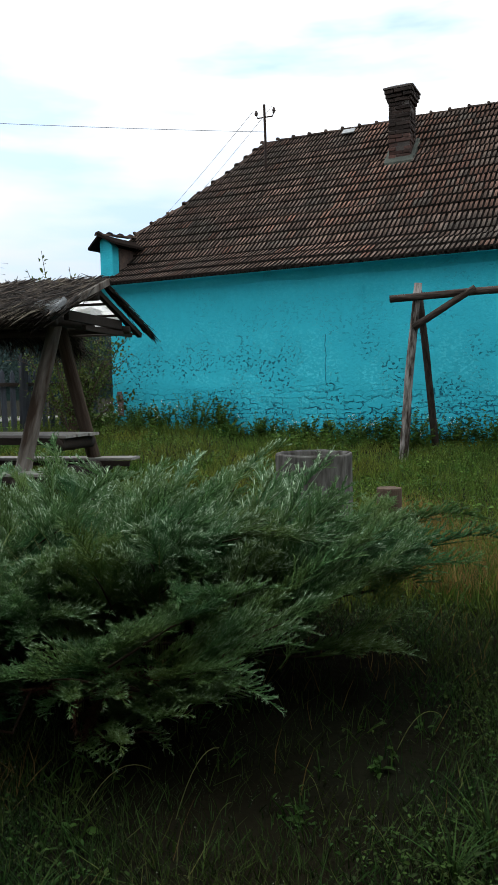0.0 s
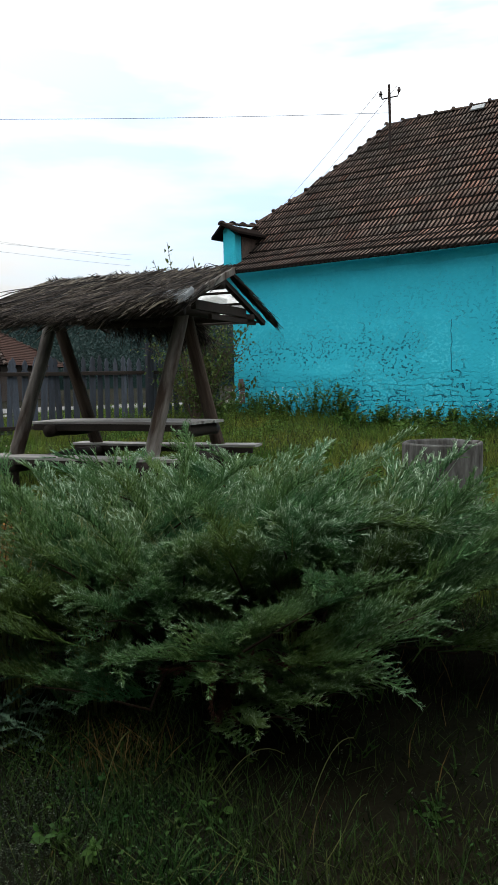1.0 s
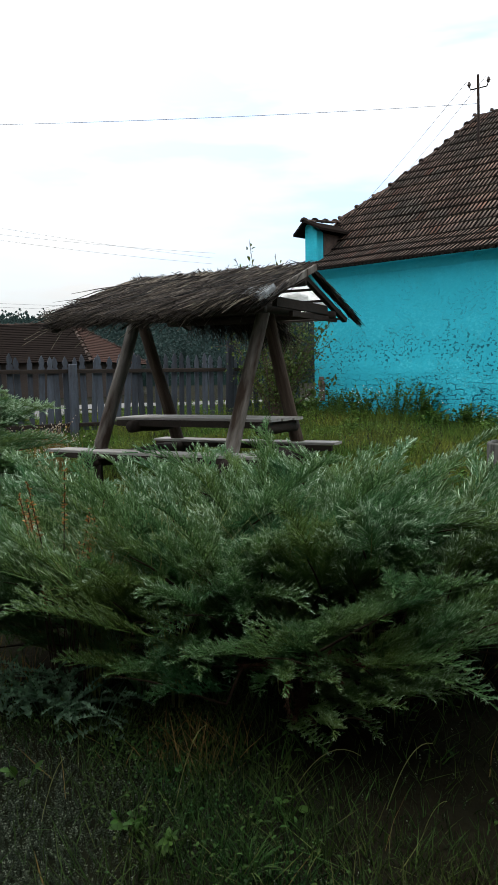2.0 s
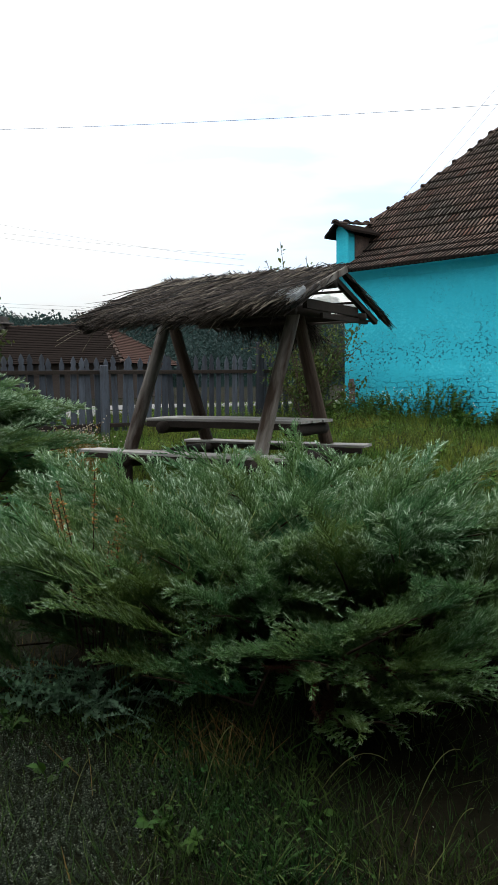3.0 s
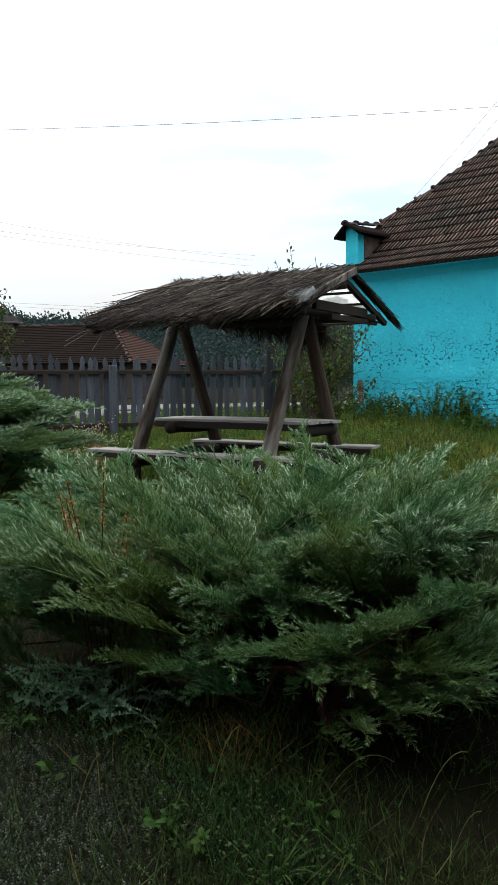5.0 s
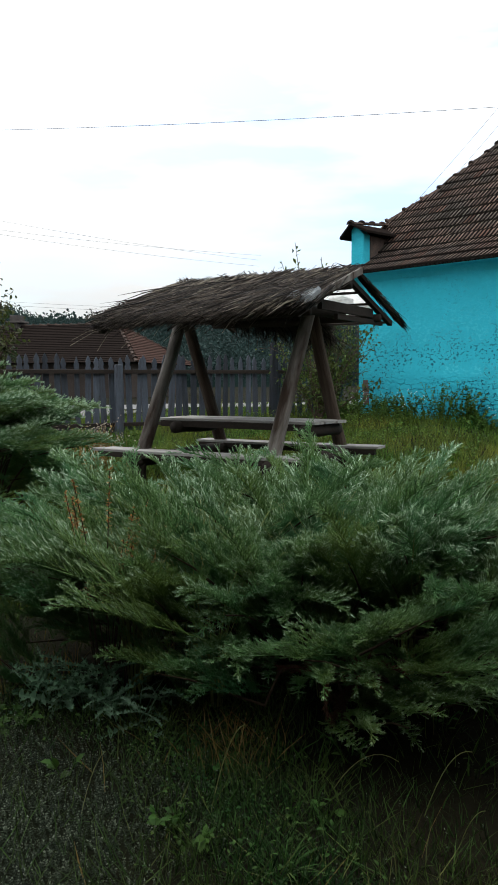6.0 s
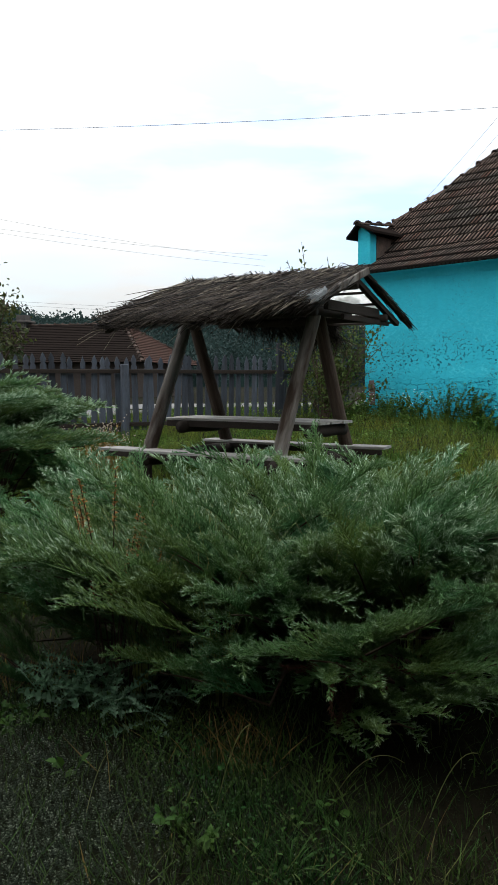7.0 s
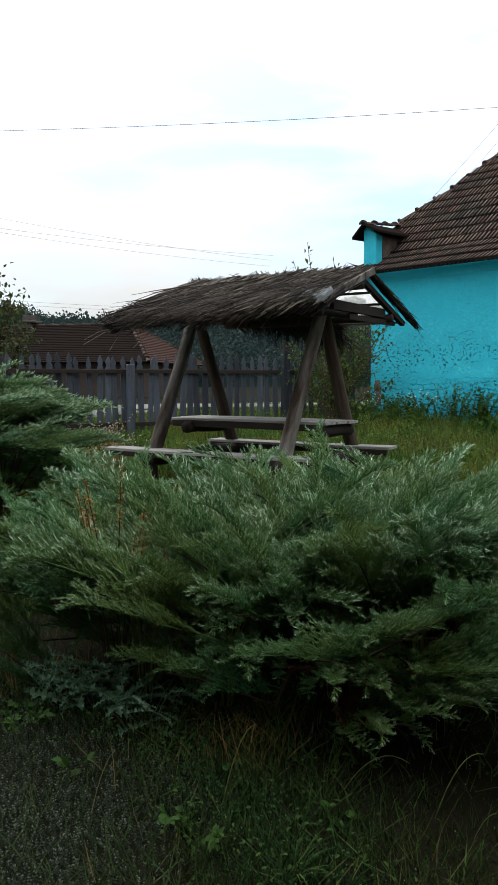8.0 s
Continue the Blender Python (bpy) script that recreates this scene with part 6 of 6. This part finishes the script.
for i, (x, y, h) in enumerate(((-1.80, 3.14, 1.00), (-1.71, 3.08, 0.97), (-1.76, 3.04, 0.92))):
    weed_clump("dock", "rust-brown dried dock stem standing in the juniper", x, y, 360, 0.022, h * 0.97, M["rust"], 430 + i, 0.17, group="docks", stems=5, low=0.70, stalk=M["twig"], lift=0.5)
for i in range(9):
    x, y = -4.85 + rw.uniform(-0.4, 0.4), 8.55 + rw.uniform(-0.3, 0.3)
    weed_clump("dried_flower", "dried brown flower heads on thin stems", x, y, 40, 0.06, 0.62, M["dry_grass"], 440 + i, 0.2, flower=M["petal"], group="dried flowers", stems=10)


# ---- climber at the house corner, garden tree ----
def leafy(name, label, category, base, limbs, n_leaf, size, mat, seed, spread_=0.22, trunk=0.03, along=(0.25, 1.0)):
    """A trunk with limbs given by their end points, and leaves clustered along the limbs."""
    r = np.random.default_rng(seed)
    ob = thing(name, label, category, at=base)
    bm = bmesh.new()
    P, D, S = [], [], []
    for li, (end, weight) in enumerate(limbs):
        end = np.array(end, float)
        ctrl = end * (0.35, 0.35, 0.6) + r.normal(0, 0.08, 3)
        curve = lambda k: 2 * k * (1 - k) * ctrl + k * k * end
        tube([curve(k) for k in np.linspace(0, 1, 7)], trunk, 6, bm, 0.2)
        for i in range(int(n_leaf * weight)):
            k = r.uniform(*along)
            c = curve(k)
            P.append(c + r.normal(0, spread_ if weight > 0.3 else spread_ * 0.4, 3) * (0.4 + 0.6 * (1 - abs(2 * k - 1.2))))
            D.append(np.array([r.normal(), r.normal(), r.normal() - 0.35]))
            S.append(size * r.uniform(0.6, 1.3) * (1.0 if weight > 0.3 else 1.5))
        for q in range(9 if weight > 0.3 else 3):
            c = curve(r.uniform(0.3, 1.0))
            e = c + r.normal(0, spread_ * (1.3 if weight > 0.3 else 0.6), 3) + np.array([0, 0, 0.08])
            tube([c, (c + e) / 2 + r.normal(0, 0.03, 3), e], 0.006, 4, bm, 0.4)
            for i in range(int(n_leaf * weight / 30)):
                k = r.random()
                P.append(c + (e - c) * k + r.normal(0, 0.03, 3))
                D.append(np.array([r.normal(), r.normal(), r.normal() - 0.3]))
                S.append(size * r.uniform(0.6, 1.2))
    part("trunk", bm, M["bark"], ob)
    part("crown", leaves("crown", np.array(P), np.array(D), np.array(S), mat, r, 1.0), mat, ob)
    return ob


gz = float(ground_z(-3.5, 13.3))
leafy("climbing_shrub", "leafy climbing shrub against the fence and house corner", "shrub", (-3.30, 13.45, gz),
      [((-0.75, 0.0, 1.45), 1.0), ((-0.4, 0.15, 1.7), 1.2), ((-0.15, 0.0, 1.9), 1.2), ((0.2, 0.1, 1.75), 1.2), ((0.5, 0.0, 1.5), 1.1), ((0.8, -0.15, 1.25), 0.7), ((0.9, -0.1, 1.75), 0.4),
       ((-0.42, -0.05, 3.28), 0.16), ((0.02, 0.1, 3.02), 0.12), ((-0.70, 0.0, 2.98), 0.14), ((0.35, 0.1, 2.5), 0.12), ((0.3, 0.0, 0.9), 0.9), ((-0.5, 0.0, 0.8), 0.9), ((0.0, 0.2, 2.1), 1.0), ((0.35, 0.2, 2.15), 1.0), ((0.62, 0.1, 2.0), 0.9), ((0.5, 0.1, 1.0), 1.0), ((0.75, 0.1, 1.5), 0.8), ((0.1, 0.1, 1.2), 1.0), ((1.05, -0.2, 1.4), 0.35), ((1.1, -0.2, 0.8), 0.3), ((1.15, -0.3, 1.85), 0.25)], 250, 0.056, M["vine"], 61, 0.17, 0.02)
gz = float(ground_z(-9, 11))
leafy("garden_tree", "small garden tree with sparse dark leaves behind the fence", "tree", (-9.05, 11.15, gz),
      [((0.2, 0.1, 1.9), 1.0), ((0.9, -0.2, 2.35), 0.9), ((1.1, -0.3, 1.75), 1.0), ((0.5, 0.3, 2.6), 0.8), ((-0.5, 0.2, 2.7), 1.0), ((0.75, -0.1, 1.2), 1.2), ((-0.9, 0.0, 2.2), 1.0), ((0.2, 0.2, 3.0), 0.6)],
      430, 0.088, M["tree_leaf"], 62, 0.22, 0.05)


# ---- houses across the road ----
def far_house(label, x, y, turn, L, W, z0, eave, ridge, hip, tile, seed, chimney_at=None):
    ob = thing("farmhouse", label, "house", "houses across the road", at=(x, y, z0))
    ob.rotation_euler = (0, 0, radians(turn))
    for a, b in (((-L / 2, -W / 2), (L / 2, -W / 2 + 0.3)), ((-L / 2, W / 2 - 0.3), (L / 2, W / 2)), ((-L / 2, -W / 2 + 0.302), (-L / 2 + 0.3, W / 2 - 0.302)), ((L / 2 - 0.3, -W / 2 + 0.302), (L / 2, W / 2 - 0.302))):
        part("wall", box(bmesh.new(), (*a, -0.3), (*b, eave - z0)), M["far_wall"], ob)
    o = 0.35
    zr, ze = ridge - z0, eave - z0 - 0.05
    A, B = Vector((-L / 2 + hip, 0, zr)), Vector((L / 2 - hip, 0, zr))
    c = [Vector((sx * (L / 2 + o), sy * (W / 2 + o), ze)) for sx, sy in ((-1, -1), (1, -1), (1, 1), (-1, 1))]
    bm = bmesh.new()
    for poly in ((c[0], c[1], B, A), (c[2], c[3], A, B), (c[1], c[2], B), (c[3], c[0], A), (c[3], c[2], c[1], c[0])):
        bm.faces.new([bm.verts.new(p) for p in poly])
    bmesh.ops.remove_doubles(bm, verts=bm.verts[:], dist=1e-4)
    rf_ = part("roof", bm, tile, ob)
    # courses of tiles as low steps on the slope that faces the yard
    n_c = 22
    bm = bmesh.new()
    for k in range(n_c):
        f0, f1 = k / n_c, (k + 1) / n_c
        l0, r0, l1, r1 = c[0].lerp(A, f0), c[1].lerp(B, f0), c[0].lerp(A, f1), c[1].lerp(B, f1)
        up = Vector((0, -0.02, 0.03))
        vs = [bm.verts.new(p) for p in (l0 + up * 0.7, r0 + up * 0.7, r1 + up * 0.15, l1 + up * 0.15, l0, r0)]
        bm.faces.new(vs[:4])
        bm.faces.new((vs[4], vs[5], vs[1], vs[0]))
    part("tile_course", bm, tile, rf_)
    bm = bmesh.new()
    for k in range(n_c):
        f0, f1 = k / n_c, (k + 1) / n_c
        l0, r0, l1, r1 = c[1].lerp(B, f0), c[2].lerp(B, f0), c[1].lerp(B, f1), c[2].lerp(B, f1)
        up = Vector((0.02, 0, 0.03))
        vs = [bm.verts.new(p) for p in (l0 + up * 0.7, r0 + up * 0.7, r1 + up * 0.15, l1 + up * 0.15, l0, r0)]
        bm.faces.new(vs[:4])
        bm.faces.new((vs[4], vs[5], vs[1], vs[0]))
    part("hip_tile_course", bm, M["far_red_tile"], rf_, "faded red tiles on the hip")
    caps_along([c[2], B], rf_)
    caps_along([A, B], rf_)
    caps_along([c[1], B], rf_)
    caps_along([c[0], A], rf_)
    if chimney_at:
        u, h = chimney_at
        ch = part("chimney", box(bmesh.new(), (u - 0.22, -0.25, zr - 0.6), (u + 0.22, 0.25, zr + h), 0.01), M["mortar"], ob)
        part("cap", box(bmesh.new(), (u - 0.38, -0.36, zr + h * 0.25), (u + 0.38, 0.36, zr + h * 0.45), 0.02), M["mortar"], ch)
    return ob


far_house("long low farmhouse with a dark brown tile roof", -18.55, 28.6, 4, 9.6, 6.0, 0.9, 2.3, 3.95, 1.9, M["far_tile"], 1, (-1.85, 0.45))

# unseen walls and roof, added round the camera to shade the foreground
tagged(part("wall_south", box(bmesh.new(), (-9, -2.4, -0.2), (9, -2.0, 5.5)), M["side_plaster"]), "unseen plain brown wall added to block sky light", "wall", kind="structure")
tagged(part("wall_east", box(bmesh.new(), (1.75, -1.99, -0.2), (2.0, 5.0, 3.3)), M["side_plaster"]), "unseen plain brown wall added to darken the lawn", "wall", kind="structure")
tagged(part("porch_roof", box(bmesh.new(), (-6, -1.99, 2.75), (1.745, 0.85, 2.87)), M["eave"]), "unseen dark boarded roof added to shade the foreground", "roof", kind="structure")

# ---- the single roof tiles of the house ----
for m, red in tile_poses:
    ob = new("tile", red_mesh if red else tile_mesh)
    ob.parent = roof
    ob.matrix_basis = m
